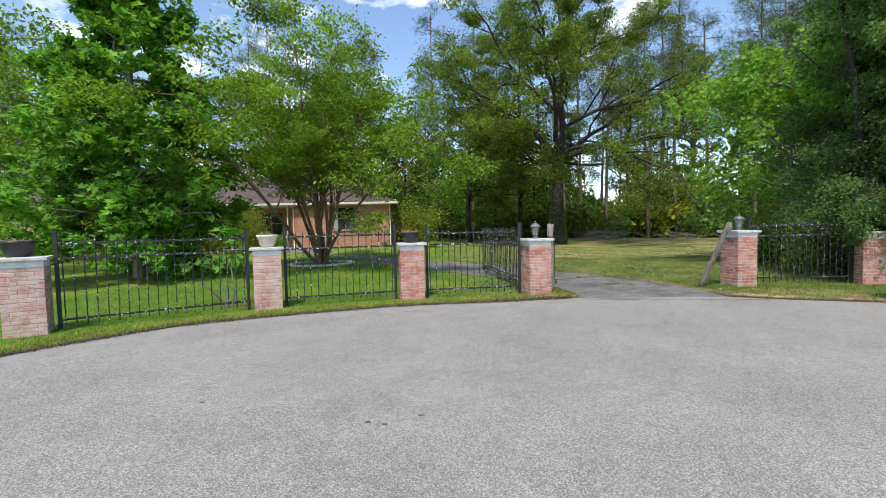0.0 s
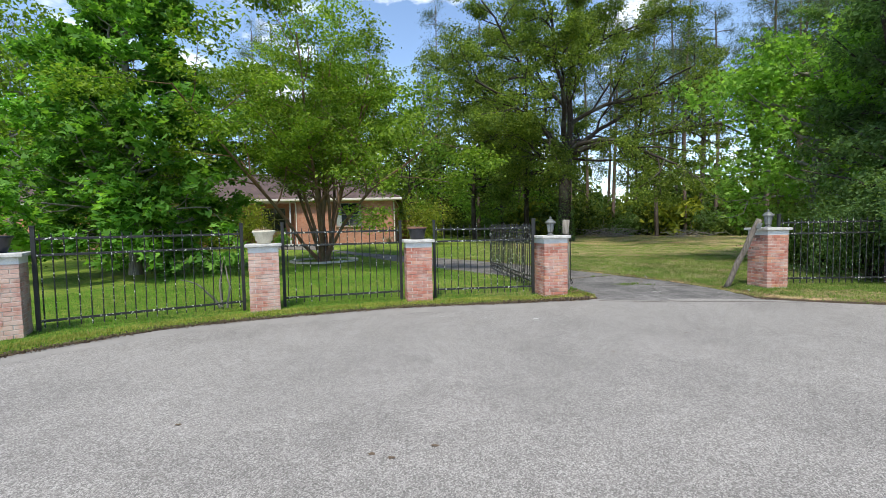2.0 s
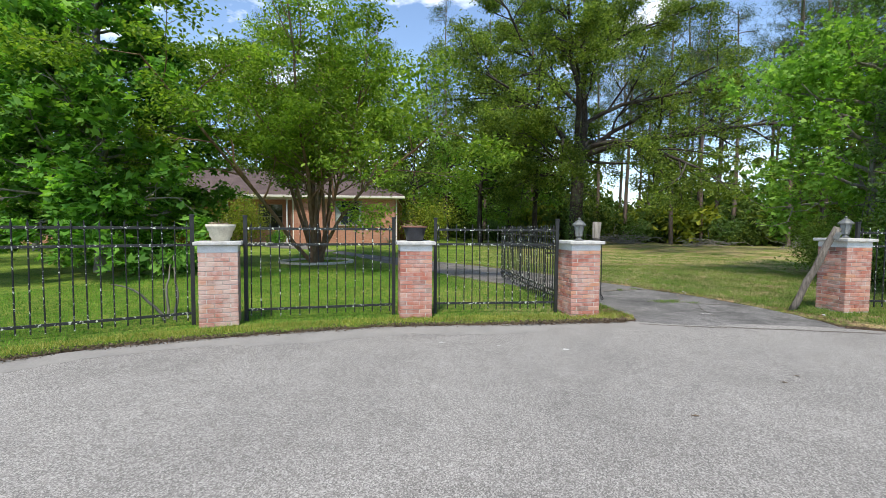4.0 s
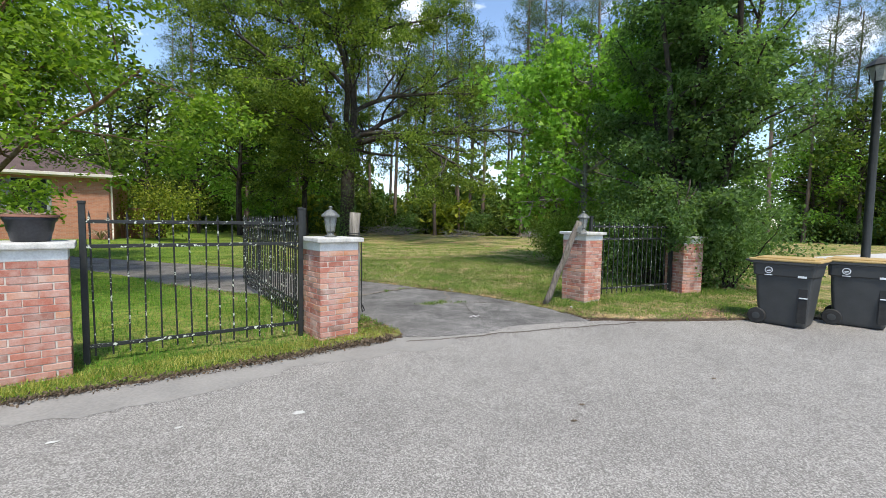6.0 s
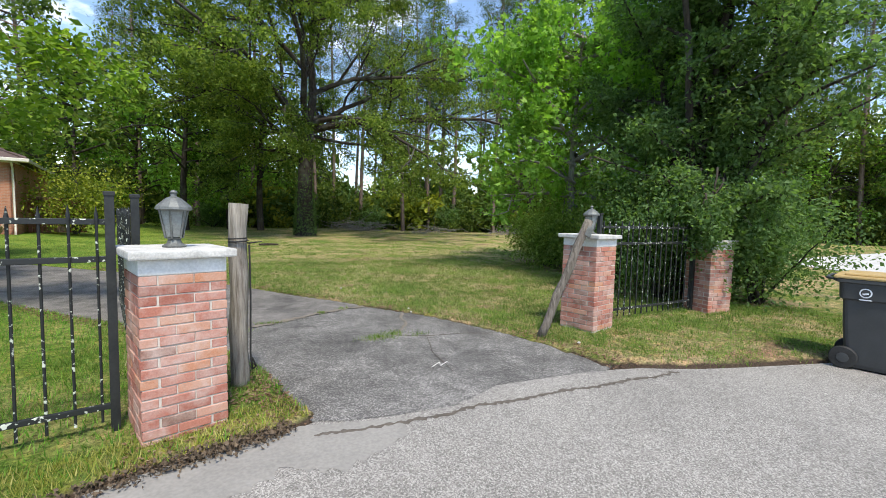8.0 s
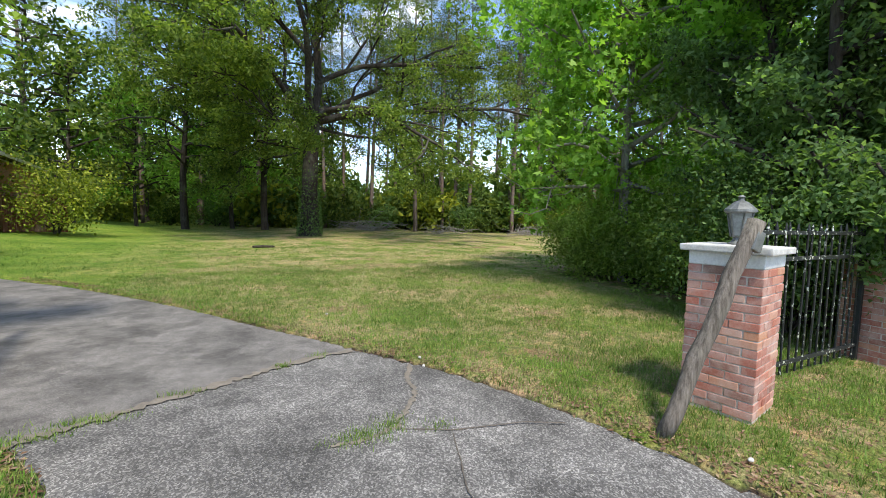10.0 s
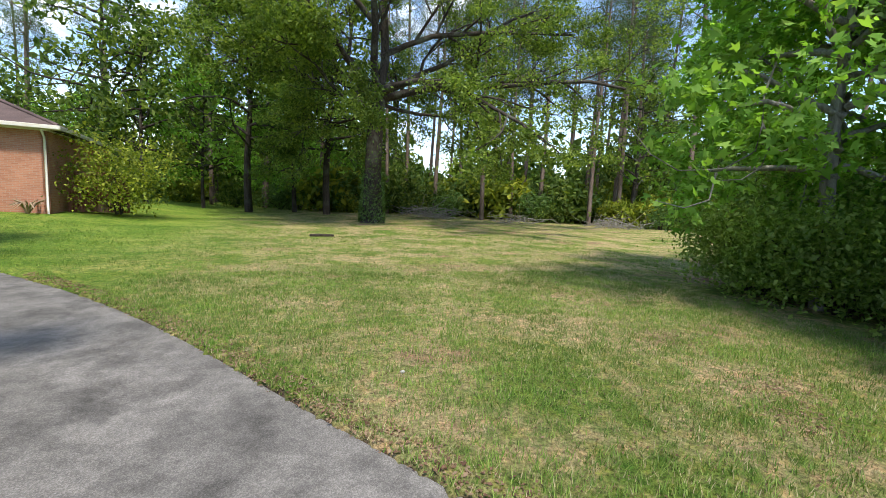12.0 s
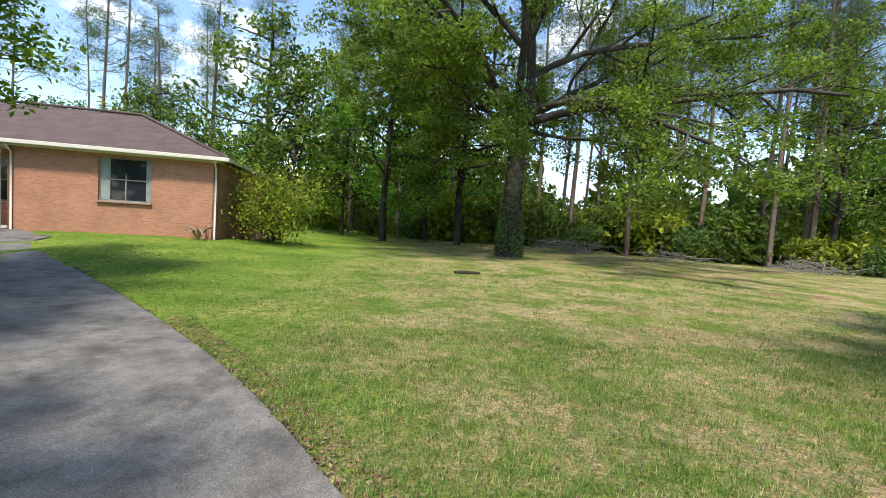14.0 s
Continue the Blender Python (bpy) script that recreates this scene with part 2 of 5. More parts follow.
M_CONC = simple("pale_concrete", (0.42, 0.41, 0.39), (0.58, 0.57, 0.54), 2, 50, 0.9)
M_BARK = bark_mat("grey_brown_bark", (0.02, 0.016, 0.013), (0.07, 0.056, 0.045))
M_CBARK = bark_mat("smooth_tan_bark", (0.13, 0.075, 0.045), (0.27, 0.17, 0.11), 3)
M_BOARD = bark_mat("red_brown_boards", (0.12, 0.05, 0.032), (0.24, 0.105, 0.07), 9)
M_PBARK = bark_mat("pine_bark", (0.09, 0.062, 0.05), (0.22, 0.165, 0.14))
M_GBARK = bark_mat("pale_grey_bark", (0.14, 0.13, 0.11), (0.30, 0.28, 0.24))
L_OAK = foliage("oak_leaf", (0.065, 0.11, 0.022), (0.14, 0.21, 0.04), (0.27, 0.335, 0.07), 0.5)
L_GUM = foliage("sweetgum_leaf", (0.07, 0.18, 0.026), (0.14, 0.32, 0.05), (0.27, 0.48, 0.085), 0.48)
L_CRAPE = foliage("crape_leaf", (0.09, 0.165, 0.022), (0.17, 0.28, 0.036), (0.30, 0.41, 0.06), 0.5)
L_HEDGE = foliage("dark_hedge_leaf", (0.085, 0.15, 0.05), (0.14, 0.235, 0.085), (0.22, 0.33, 0.14), 0.58, 0.7)
L_LIME = foliage("lime_leaf", (0.13, 0.27, 0.04), (0.23, 0.42, 0.075), (0.36, 0.55, 0.13), 0.58)
L_WOOD = foliage("woodland_leaf", (0.045, 0.085, 0.017), (0.1, 0.16, 0.032), (0.23, 0.29, 0.06), 0.45)
L_YEL = foliage("yellow_green_leaf", (0.11, 0.15, 0.02), (0.2, 0.25, 0.03), (0.38, 0.4, 0.05), 0.4)
L_PINE = foliage("pine_needle", (0.045, 0.08, 0.03), (0.085, 0.135, 0.05), (0.14, 0.19, 0.07), 0.25)
L_GRASS = foliage("grass_blade", (0.07, 0.145, 0.022), (0.14, 0.23, 0.04), (0.26, 0.34, 0.085), 0.3, 0.6, 0.6)
L_STRAW = foliage("straw_blade", (0.20, 0.165, 0.085), (0.33, 0.28, 0.15), (0.47, 0.42, 0.26), 0.15, 0.8, 0.8)
L_SIDE = foliage("side_shrub_leaf", (0.14, 0.22, 0.055), (0.25, 0.36, 0.10), (0.42, 0.52, 0.20), 0.65)
L_LUSH = foliage("lush_grass_blade", (0.06, 0.165, 0.016), (0.11, 0.26, 0.026), (0.21, 0.36, 0.05), 0.35, 0.6, 0.8)
L_YELGRASS = foliage("ground_cover", (0.19, 0.215, 0.032), (0.32, 0.335, 0.065), (0.48, 0.44, 0.16), 0.3, 0.6, 1.2)
M_YELLOW = simple("yellow_paint", (0.6, 0.42, 0.05), (0.75, 0.55, 0.1), 5, 40, 0.6)
L_DEAD = foliage("fallen_leaf", (0.11, 0.06, 0.038), (0.20, 0.12, 0.075), (0.34, 0.24, 0.16), 0.1, 0.8)


# ---- building helpers ----
def thing(name, at=(0, 0, 0), rz=0.0, label="", category="", group="", kind=""):
    ob = new(name)
    ob.empty_display_size = 0.2
    ob.matrix_basis = pose(*at, 0, 0, rz)
    return tagged(ob, label, category, group, kind)


def part(name, bm, material, parent=None, label="", smooth=False):
    if isinstance(bm, bpy.types.Mesh):
        me = bm
    else:
        me = bpy.data.meshes.new(name)
        bm.to_mesh(me)
        bm.free()
    return mesh_part(name, me, material, parent, label, smooth)


def mesh_part(name, me, material, parent=None, label="", smooth=False):
    for m in (material if isinstance(material, (list, tuple)) else [material]):
        me.materials.append(m)
    if smooth:
        me.polygons.foreach_set("use_smooth", [True] * len(me.polygons))
    ob = new(name, me)
    if parent is not None:
        ob.parent = parent
    if label:
        ob["label"] = label
    return ob


def bx(bm, size, at, rz=0.0, rx=0.0, ry=0.0, bev=0.0):
    made = bmesh.ops.create_cube(bm, size=1.0, matrix=pose(*at, rx, ry, rz) @ Matrix.Diagonal((*size, 1)))
    if bev > 0:
        edges = {e for v in made["verts"] for e in v.link_edges}
        bmesh.ops.bevel(bm, geom=list(edges), offset=bev, segments=2, affect="EDGES", profile=0.6)
    return bm


def box(size, at=(0, 0, 0), rz=0.0, rx=0.0, ry=0.0, bev=0.0):
    return bx(bmesh.new(), size, at, rz, rx, ry, bev)


def lathe(profile, seg=24, at=(0, 0, 0), bm=None):
    bm = bm or bmesh.new()
    rings = []
    for r, z in profile:
        rings.append([bm.verts.new((at[0] + r * math.cos(2 * math.pi * i / seg), at[1] + r * math.sin(2 * math.pi * i / seg), at[2] + z))
                      for i in range(seg)])
    for a, b in zip(rings, rings[1:]):
        for i in range(seg):
            bm.faces.new((a[i], a[(i + 1) % seg], b[(i + 1) % seg], b[i]))
    bm.faces.new(rings[0][::-1])
    bm.faces.new(rings[-1])
    return bm


def raw_mesh(name, verts, faces):
    """verts: n x 3, faces: m x k, as arrays."""
    me = bpy.data.meshes.new(name)
    faces = np.asarray(faces, dtype=np.int32)
    m, kk = faces.shape
    me.vertices.add(len(verts))
    me.vertices.foreach_set("co", np.asarray(verts, dtype=np.float32).ravel())
    me.loops.add(m * kk)
    me.loops.foreach_set("vertex_index", faces.ravel())
    me.polygons.add(m)
    me.polygons.foreach_set("loop_start", np.arange(0, m * kk, kk, dtype=np.int32))
    me.update(calc_edges=True)
    return me


def tubes(name, lines, sides=6):
    """Tapered limbs: each line is (points, radii)."""
    vs, fs, off = [], [], 0
    ang = np.arange(sides) * 2 * np.pi / sides
    for pts, rad in lines:
        pts, rad = np.asarray(pts, float), np.asarray(rad, float)
        tan = np.gradient(pts, axis=0)
        tan /= np.linalg.norm(tan, axis=1)[:, None] + 1e-9
        ref = np.where(np.abs(tan[:, 2:3]) > 0.9, [[1.0, 0, 0]], [[0, 0, 1.0]])
        u = np.cross(tan, ref)
        u /= np.linalg.norm(u, axis=1)[:, None] + 1e-9
        w = np.cross(tan, u)
        ring = pts[:, None] + rad[:, None, None] * (np.cos(ang)[None, :, None] * u[:, None] + np.sin(ang)[None, :, None] * w[:, None])
        n = len(pts)
        vs.append(ring.reshape(-1, 3))
        i, j = np.meshgrid(np.arange(n - 1), np.arange(sides), indexing="ij")
        a = off + i * sides + j
        b = off + i * sides + (j + 1) % sides
        fs.append(np.stack([a, b, b + sides, a + sides], -1).reshape(-1, 4))
        off += n * sides
    return raw_mesh(name, np.concatenate(vs), np.concatenate(fs))


OVAL = (np.array([(0, 0, 0), (0.28, 0.45, 0.10), (0, 1, -0.05), (-0.28, 0.45, 0.10)]), np.array([(0, 1, 2), (0, 2, 3)]))
STAR = (np.array([(0, 0, 0), (0.62, 0.18, 0.05), (0.22, 0.42, 0), (0.42, 0.85, 0.04), (0, 0.62, 0.02), (-0.42, 0.85, 0.04),
                  (-0.22, 0.42, 0), (-0.62, 0.18, 0.05), (0, 1.1, -0.08)]),
        np.array([(0, 1, 2), (2, 3, 4), (4, 5, 6), (6, 7, 0), (0, 2, 6), (2, 4, 6), (4, 8, 3)]))
NEEDLES = (np.array([(0, 0, 0), (0.04, 0, 0), (0.5, 0.8, 0.1), (0, 0, 0.03), (0.03, 0, 0), (-0.5, 0.8, 0.2), (0, 0, 0), (0.03, 0, 0.02),
                     (0.1, 0.9, 0.55), (0, 0, 0), (0, 0.04, 0), (0.15, 1.0, -0.4)]),
           np.array([(0, 1, 2), (3, 4, 5), (6, 7, 8), (9, 10, 11)]))
BLADE = (np.array([(-0.09, 0, 0), (0.09, 0, 0), (0.16, 0.12, 1.0)]), np.array([(0, 1, 2)]))


def leaves(name, pts, size, shape, rng, up=0.6, vary=0.35, droop=0.0):
    """One leaf of the given shape at each point, turned at random with faces tending upward."""
    pts = np.asarray(pts, float)
    n = len(pts)
    nor = rng.normal(size=(n, 3))
    nor /= np.linalg.norm(nor, axis=1)[:, None]
    nor[:, 2] += up
    nor /= np.linalg.norm(nor, axis=1)[:, None]
    t = rng.normal(size=(n, 3))
    t[:, 2] -= droop
    t -= (t * nor).sum(1)[:, None] * nor
    t /= np.linalg.norm(t, axis=1)[:, None] + 1e-9
    b = np.cross(nor, t)
    s = size * (1 + vary * rng.uniform(-1, 1, n))
    tv, tf = shape
    v = pts[:, None] + s[:, None, None] * (tv[None, :, 0:1] * b[:, None] + tv[None, :, 1:2] * t[:, None] + tv[None, :, 2:3] * nor[:, None])
    f = tf[None] + (np.arange(n) * len(tv))[:, None, None]
    return raw_mesh(name, v.reshape(-1, 3), f.reshape(-1, tf.shape[1]))


def unit(v):
    return v / (np.linalg.norm(v) + 1e-9)


def limb(lines, tips, rng, p, d, length, r, lev, kids, spread=0.9, up=0.05, wob=0.16, shrink=0.6, start=0.3, end=0.3, lie=1.0):
    """A limb and, from part way along it, its branches; the last ones carry the leaves."""
    n = 7 if lev > 1 else (5 if lev == 1 else 3)
    p, d = np.array(p, float), unit(np.array(d, float))
    pts, dirs = [p], [d]
    for _ in range(n):
        d = unit(d + rng.normal(0, wob, 3) + np.array((0, 0, up)))
        p = p + d * length / n
        pts.append(p)
        dirs.append(d)
    lines.append((np.array(pts), np.linspace(r, r * end, n + 1)))
    if lev == 0:
        tips.extend(pts[1:])
        return
    if lev == 1:
        tips.extend(pts[3:])
    for q in range(kids[lev]):
        f = start + (1 - start) * (q + rng.uniform(0.2, 1.0)) / kids[lev]
        f = min(f, 0.999)
        i = int(f * n)
        a = pts[i] + (pts[min(i + 1, n)] - pts[i]) * (f * n - i)
        side = np.cross(dirs[i], rng.normal(size=3))
        side[2] *= lie
        side = unit(side)
        cd = unit(dirs[i] * math.cos(spread) + side * math.sin(spread) * rng.uniform(0.7, 1.2))
        limb(lines, tips, rng, a, cd, length * shrink * rng.uniform(0.7, 1.15) * (1.15 - 0.45 * f), r * (1 - 0.7 * f) * 0.6, lev - 1,
             kids, spread, up, wob, shrink, start, end, lie)


def scatter(tips, per, sigma, rng, flat=1.0):
    tips = np.asarray(tips)
    idx = rng.integers(0, len(tips), int(len(tips) * per))
    off = rng.normal(0, sigma, (len(idx), 3))
    off[:, 2] *= flat
    return tips[idx] + off


def tree(name, at, lines, tips, bark, leaf, per, sigma, size, shape, rng, label, category="tree", group="", rz=0.0, up=0.6, droop=0.3,
         flat=0.8, sides=6, thin=0.0):
    root = thing(name, at, rz, label, category, group)
    mesh_part("trunk", tubes("trunk", [q for q in lines if q[1][0] >= thin], sides), bark, root, "", True)
    pts = scatter(tips, per, sigma, rng, flat)
    mesh_part("crown", leaves("crown", pts, size, shape, rng, up, 0.35, droop), leaf, root)
    return root


# ---- ground, road, driveway ----
ROAD_EDGE = [(-9.6, -13.5), (-9.7, -9.5), (-9.0, -6.6), (-8.14, -4.61), (-7.0, -2.9), (-5.4, -2.0), (-3.4, -1.1), (-1.5, -0.72), (-0.3, -0.42), (0.5, -0.2),
             (0.95, -0.05), (3.75, -0.2), (4.5, -0.6), (5.3, -0.85), (6.2, -1.1), (7.6, -1.5), (9.5, -2.6), (11.5, -5.0), (12.4, -9.0), (11.0, -13.5),
             (7.0, -17.5), (4.6, -23.0), (4.5, -90.0), (-4.5, -90.0), (-4.6, -23.0), (-6.8, -17.5)]
DRIVE_EDGE = [(0.62, -0.35), (0.47, 0.2), (0.30, 1.2), (-0.2, 2.3), (-1.2, 3.5), (-3.2, 5.8), (-3.9, 7.2), (-5.6, 9.2), (-8.2, 13.2), (-10.4, 16.0), (-14.0, 18.6),
              (-24.0, 21.2), (-24.0, 24.0), (-13.0, 21.2), (-12.2, 18.4), (-9.05, 15.9), (-5.85, 13.06), (-2.8, 10.1), (-0.9, 8.1), (0.87, 5.6), (1.8, 4.2),
              (2.7, 2.95), (3.2, 1.9), (3.52, 0.9), (3.70, 0.1), (3.80, -0.35)]


def smooth_ring(pts, rounds=2):
    pts = [np.array(p, float) for p in pts]
    for _ in range(rounds):
        nxt = []
        for a, b in zip(pts, pts[1:] + pts[:1]):
            nxt += [a * 0.75 + b * 0.25, a * 0.25 + b * 0.75]
        pts = nxt
    return np.array(pts)


def signed(px, py, ring):
    """Distance to the ring's outline, negative inside."""
    best = np.full(px.shape, 1e9)
    inside = np.zeros(px.shape, bool)
    for (ax, ay), (bxx, by) in zip(ring, np.roll(ring, -1, axis=0)):
        ex, ey = bxx - ax, by - ay
        s = np.clip(((px - ax) * ex + (py - ay) * ey) / (ex * ex + ey * ey + 1e-12), 0, 1)
        best = np.minimum(best, np.hypot(px - ax - s * ex, py - ay - s * ey))
        cross = (ay > py) != (by > py)
        inside ^= cross & (px < (bxx - ax) * (py - ay) / ((by - ay) if by != ay else 1e-12) + ax)
    return np.where(inside, -best, best)


ROAD = smooth_ring(ROAD_EDGE)
DRIVE = smooth_ring(DRIVE_EDGE)
APRON = smooth_ring([(18.6, 2.4), (19.4, 5.2), (22, 6.6), (34, 7.4), (60, 8.5), (60, 0), (30, 0.8), (21, 1.4)])


def ease(x):
    x = np.clip(x, 0, 1)
    return x * x * (3 - 2 * x)


def wave(x, y):
    return 0.5 * np.sin(x * 1.7 + 1.3 * np.sin(y * 1.1)) + 0.5 * np.sin(y * 2.3 + 1.7 * np.sin(x * 0.9))


def land(x, y):
    """Height of the lawn, before the road and the driveway are cut into it."""
    rise = 0.30 * ease((y - 14) / 9) * ease((-x - 4) / 6)
    return rise + 0.012 * wave(x * 1.3, y * 1.3)


def ground_z(x, y):
    z = land(x, y)
    jag = 0.03 * wave(x * 7, y * 7) + 0.02 * wave(x * 17, y * 17)
    cut = ease((0.13 - signed(x, y, ROAD) + jag * 1.4) / 0.26)
    z = z * (1 - cut) - 0.16 * cut
    cut = ease((0.03 - signed(x, y, DRIVE) + jag * 0.8) / 0.10)
    return np.where(cut > 0, np.minimum(z, z * (1 - cut) + (land(x, y) - 0.10) * cut), z)


def axis(lo, hi, step, far):
    mid = np.arange(lo, hi + 1e-6, step)
    out, s, v = [], step, hi
    while v < far:
        s *= 1.35
        v += s
        out.append(v)
    left, s, v = [], step, lo
    while v > -far:
        s *= 1.35
        v -= s
        left.append(v)
    return np.array(left[::-1] + list(mid) + out)


def sheet(name, xs, ys, zfun):
    gx, gy = np.meshgrid(xs, ys, indexing="ij")
    gz = zfun(gx, gy)
    nx, ny = gx.shape
    i, j = np.meshgrid(np.arange(nx - 1), np.arange(ny - 1), indexing="ij")
    a = i * ny + j
    return raw_mesh(name, np.stack([gx, gy, gz], -1).reshape(-1, 3), np.stack([a, a + ny, a + ny + 1, a + 1], -1).reshape(-1, 4))


ground = mesh_part("ground", sheet("ground", axis(-11, 10, 0.11, 1500), axis(-7, 13, 0.11, 1500), ground_z), M_LAWN, smooth=True)
tagged(ground, "patchy green lawn with dry and bare spots", "lawn", kind="structure")


def slab(name, ring, zfun, thick, material, label, category):
    bm = bmesh.new()
    top = [bm.verts.new((x, y, zfun(x, y))) for x, y in ring]
    low = [bm.verts.new((x, y, zfun(x, y) - thick)) for x, y in ring]
    face = bm.faces.new(top)
    n = len(top)
    for i in range(n):
        bm.faces.new((top[i], low[i], low[(i + 1) % n], top[(i + 1) % n]))
    bmesh.ops.triangulate(bm, faces=[face])
    bmesh.ops.recalc_face_normals(bm, faces=bm.faces)
    return tagged(part(name, bm, material), label, category, kind="structure")


slab("road", ROAD, lambda x, y: -0.06, 0.2, M_ASPHALT, "pale grey worn asphalt cul-de-sac with exposed stones", "road")


def drive_z(x, y):
    return float(land(np.array(x), np.array(y))) - 0.03 - 0.025 * max(0.0, min(1.0, (0.6 - y) / 1.0))


JOINT = np.array([(-1.0, 2.46), (-0.4, 2.52), (0.2, 2.80), (0.65, 3.05), (1.2, 3.30), (1.75, 3.56), (2.14, 3.70), (2.35, 3.80)])


def split_drive(gap):
    """The driveway's outline cut along the old joint into a near and a far pour."""
    line_y = np.interp(DRIVE[:, 0], JOINT[:, 0], JOINT[:, 1])
    near = (DRIVE[:, 1] < line_y) & (DRIVE[:, 0] > -1.3)
    start = int(np.argmax(near & ~np.roll(near, 1)))
    ring, flag = np.roll(DRIVE, -start, axis=0), np.roll(near, -start)
    k = int(np.argmin(flag))
    a, b = ring[:k], ring[k:]
    inner = JOINT[(JOINT[:, 0] > -0.45) & (JOINT[:, 0] < 2.2)]
    if a[-1][0] > a[0][0]:
        inner = inner[::-1]
    off = np.array((0, gap))
    return np.concatenate([a, inner - off]), np.concatenate([b, inner[::-1] + off])


NEAR_POUR, FAR_POUR = split_drive(0.006)
slab("driveway", FAR_POUR, drive_z, 0.2, M_DRIVE, "grey weathered smooth asphalt driveway with dark stains", "driveway")
slab("driveway_apron", NEAR_POUR, lambda x, y: drive_z(x, y) - 0.008, 0.2, M_APRON, "dark coarse asphalt driveway apron with exposed stones", "driveway")
slab("pavement", APRON, lambda x, y: 0.035, 0.06, M_CONC, "pale concrete apron beyond the lawn", "pavement")


# ---- gate pillars ----
COURSES, COURSE = 16, 0.068
SIDE = 0.52


def chamfer_box(name, sx, sy, sz, c, material):
    bm = bmesh.new()
    bmesh.ops.create_cube(bm, size=1.0, matrix=Matrix.Diagonal((sx, sy, sz, 1)))
    bmesh.ops.bevel(bm, geom=list(bm.edges), offset=c, segments=1, affect="EDGES")
    me = bpy.data.meshes.new(name)
    bm.to_mesh(me)
    bm.free()
    me.materials.append(material)
    return me


BRICK_SIZES = ((0.201, 0.10, 0.059, 0.003), (0.199, 0.10, 0.058, 0.004), (0.203, 0.10, 0.060, 0.003))
BRICKS = [chamfer_box("brick", *q, M_BRICK) for q in BRICK_SIZES]
PALE_BRICKS = [chamfer_box("brick", *q, M_PALEBRICK) for q in BRICK_SIZES]
PILLARS = []


def pillar(corner, rz, label, z0=0.0):
    """A square brick pillar; corner is its front right foot."""
    c = Vector((corner[0], corner[1], 0)) + Euler((0, 0, radians(rz))).to_matrix() @ Vector((-SIDE / 2, SIDE / 2, 0))
    root = thing("brick_pillar", (c.x, c.y, z0), rz, label, "pillar", "brick gate pillars")
    h = COURSES * COURSE
    part("core", box((SIDE - 0.010, SIDE - 0.010, h + 0.12), (0, 0, h / 2 - 0.06)), M_MORTAR, root)
    part("block_band", box((SIDE + 0.005, SIDE + 0.005, 0.105), (0, 0, h + 0.052), bev=0.008), M_WHITEBAND, root, "white painted concrete block")
    bm = box((SIDE + 0.115, SIDE + 0.115, 0.055), (0, 0, h + 0.105 + 0.0275), bev=0.012)
    for v in bm.verts:
        v.co += Vector(noise.noise_vector(v.co * 6 + Vector((corner[0], corner[1], 0)))) * 0.008
    part("cap_slab", bm, M_CAP, root, "chipped grey concrete slab")
    PILLARS.append((root, c, rz))
    return root


P1 = pillar((-8.46, -3.66), 38, "whitewashed red brick pillar with concrete cap, planter on top")
P2 = pillar((-5.58, -1.56), 27, "whitewashed red brick pillar with concrete cap, cream planter on top")
P3 = pillar((-2.81, -0.58), 16, "red brick pillar with concrete cap, dark planter on top")
P4 = pillar((0.0, -0.02), 17, "red brick gate pillar with concrete cap and lantern", 0.02)
P5 = pillar((4.95, 0.87), 13.5, "red brick gate pillar with white streaks and lantern", 0.09)
P6 = pillar((7.88, 0.90), -8, "red brick pillar half hidden by shrub")
CAP_Z = COURSES * COURSE + 0.16


# ---- iron fence ----
PICKET = tubes("picket", [([(0, 0, 0.06), (0, 0, 1.44), (0, 0, 1.47), (0, 0, 1.54)], [0.0115, 0.0115, 0.017, 0.002])], 4)
PICKET.materials.append(M_IRON)


def fence(a, b, label, name="iron_fence", posts=(True, True), zr=(0.17, 1.19, 1.44), step=0.142, category="fence", drop=0.0):
    a, b = Vector((*a, 0)), Vector((*b, 0))
    d = b - a
    length = d.length
    root = thing(name, (a.x, a.y, -drop), math.degrees(math.atan2(d.y, d.x)), label, category, "black iron fence panels" if name == "iron_fence" else "")
    for z in zr:
        part("rail", box((length, 0.030, 0.038), (length / 2, 0, z), bev=0.003), M_IRON, root)
    for k, x in enumerate((0.0, length)):
        if posts[k]:
            bm = box((0.055, 0.055, 1.72), (x, 0, 0.76), bev=0.004)
            bx(bm, (0.066, 0.066, 0.03), (x, 0, 1.63), bev=0.004)
            part("post", bm, M_POST, root)
    n = max(2, int(length / step))
    for i in range(n):
        ob = new("picket", PICKET)
        ob.parent = root
        ob.matrix_basis = pose((i + 0.5) * length / n, 0.0, random.uniform(-0.012, 0.012), random.uniform(-0.6, 0.6), random.uniform(-0.6, 0.6), 45)
    return root


def ends(i, j, gap=0.30):
    a, b = PILLARS[i][1], PILLARS[j][1]
    d = (b - a).normalized()
    back = Vector((-d.y, d.x, 0)) * 0.10
    return ((a + d * gap + back).xy, (b - d * gap + back).xy)


for i, j, gap in ((0, 1, 0.36), (1, 2, 0.34), (2, 3, 0.36), (4, 5, 0.30)):
    pa, pb = ends(i, j, gap)
    fence(pa, pb, "black iron picket fence panel with flaking white spots")
gate = fence((-0.62, 0.62), (-1.50, 5.05), "black iron gate leaf swung open over the grass", "iron_gate", (True, False), (0.20, 0.30, 1.08, 1.32), 0.135, "gate")


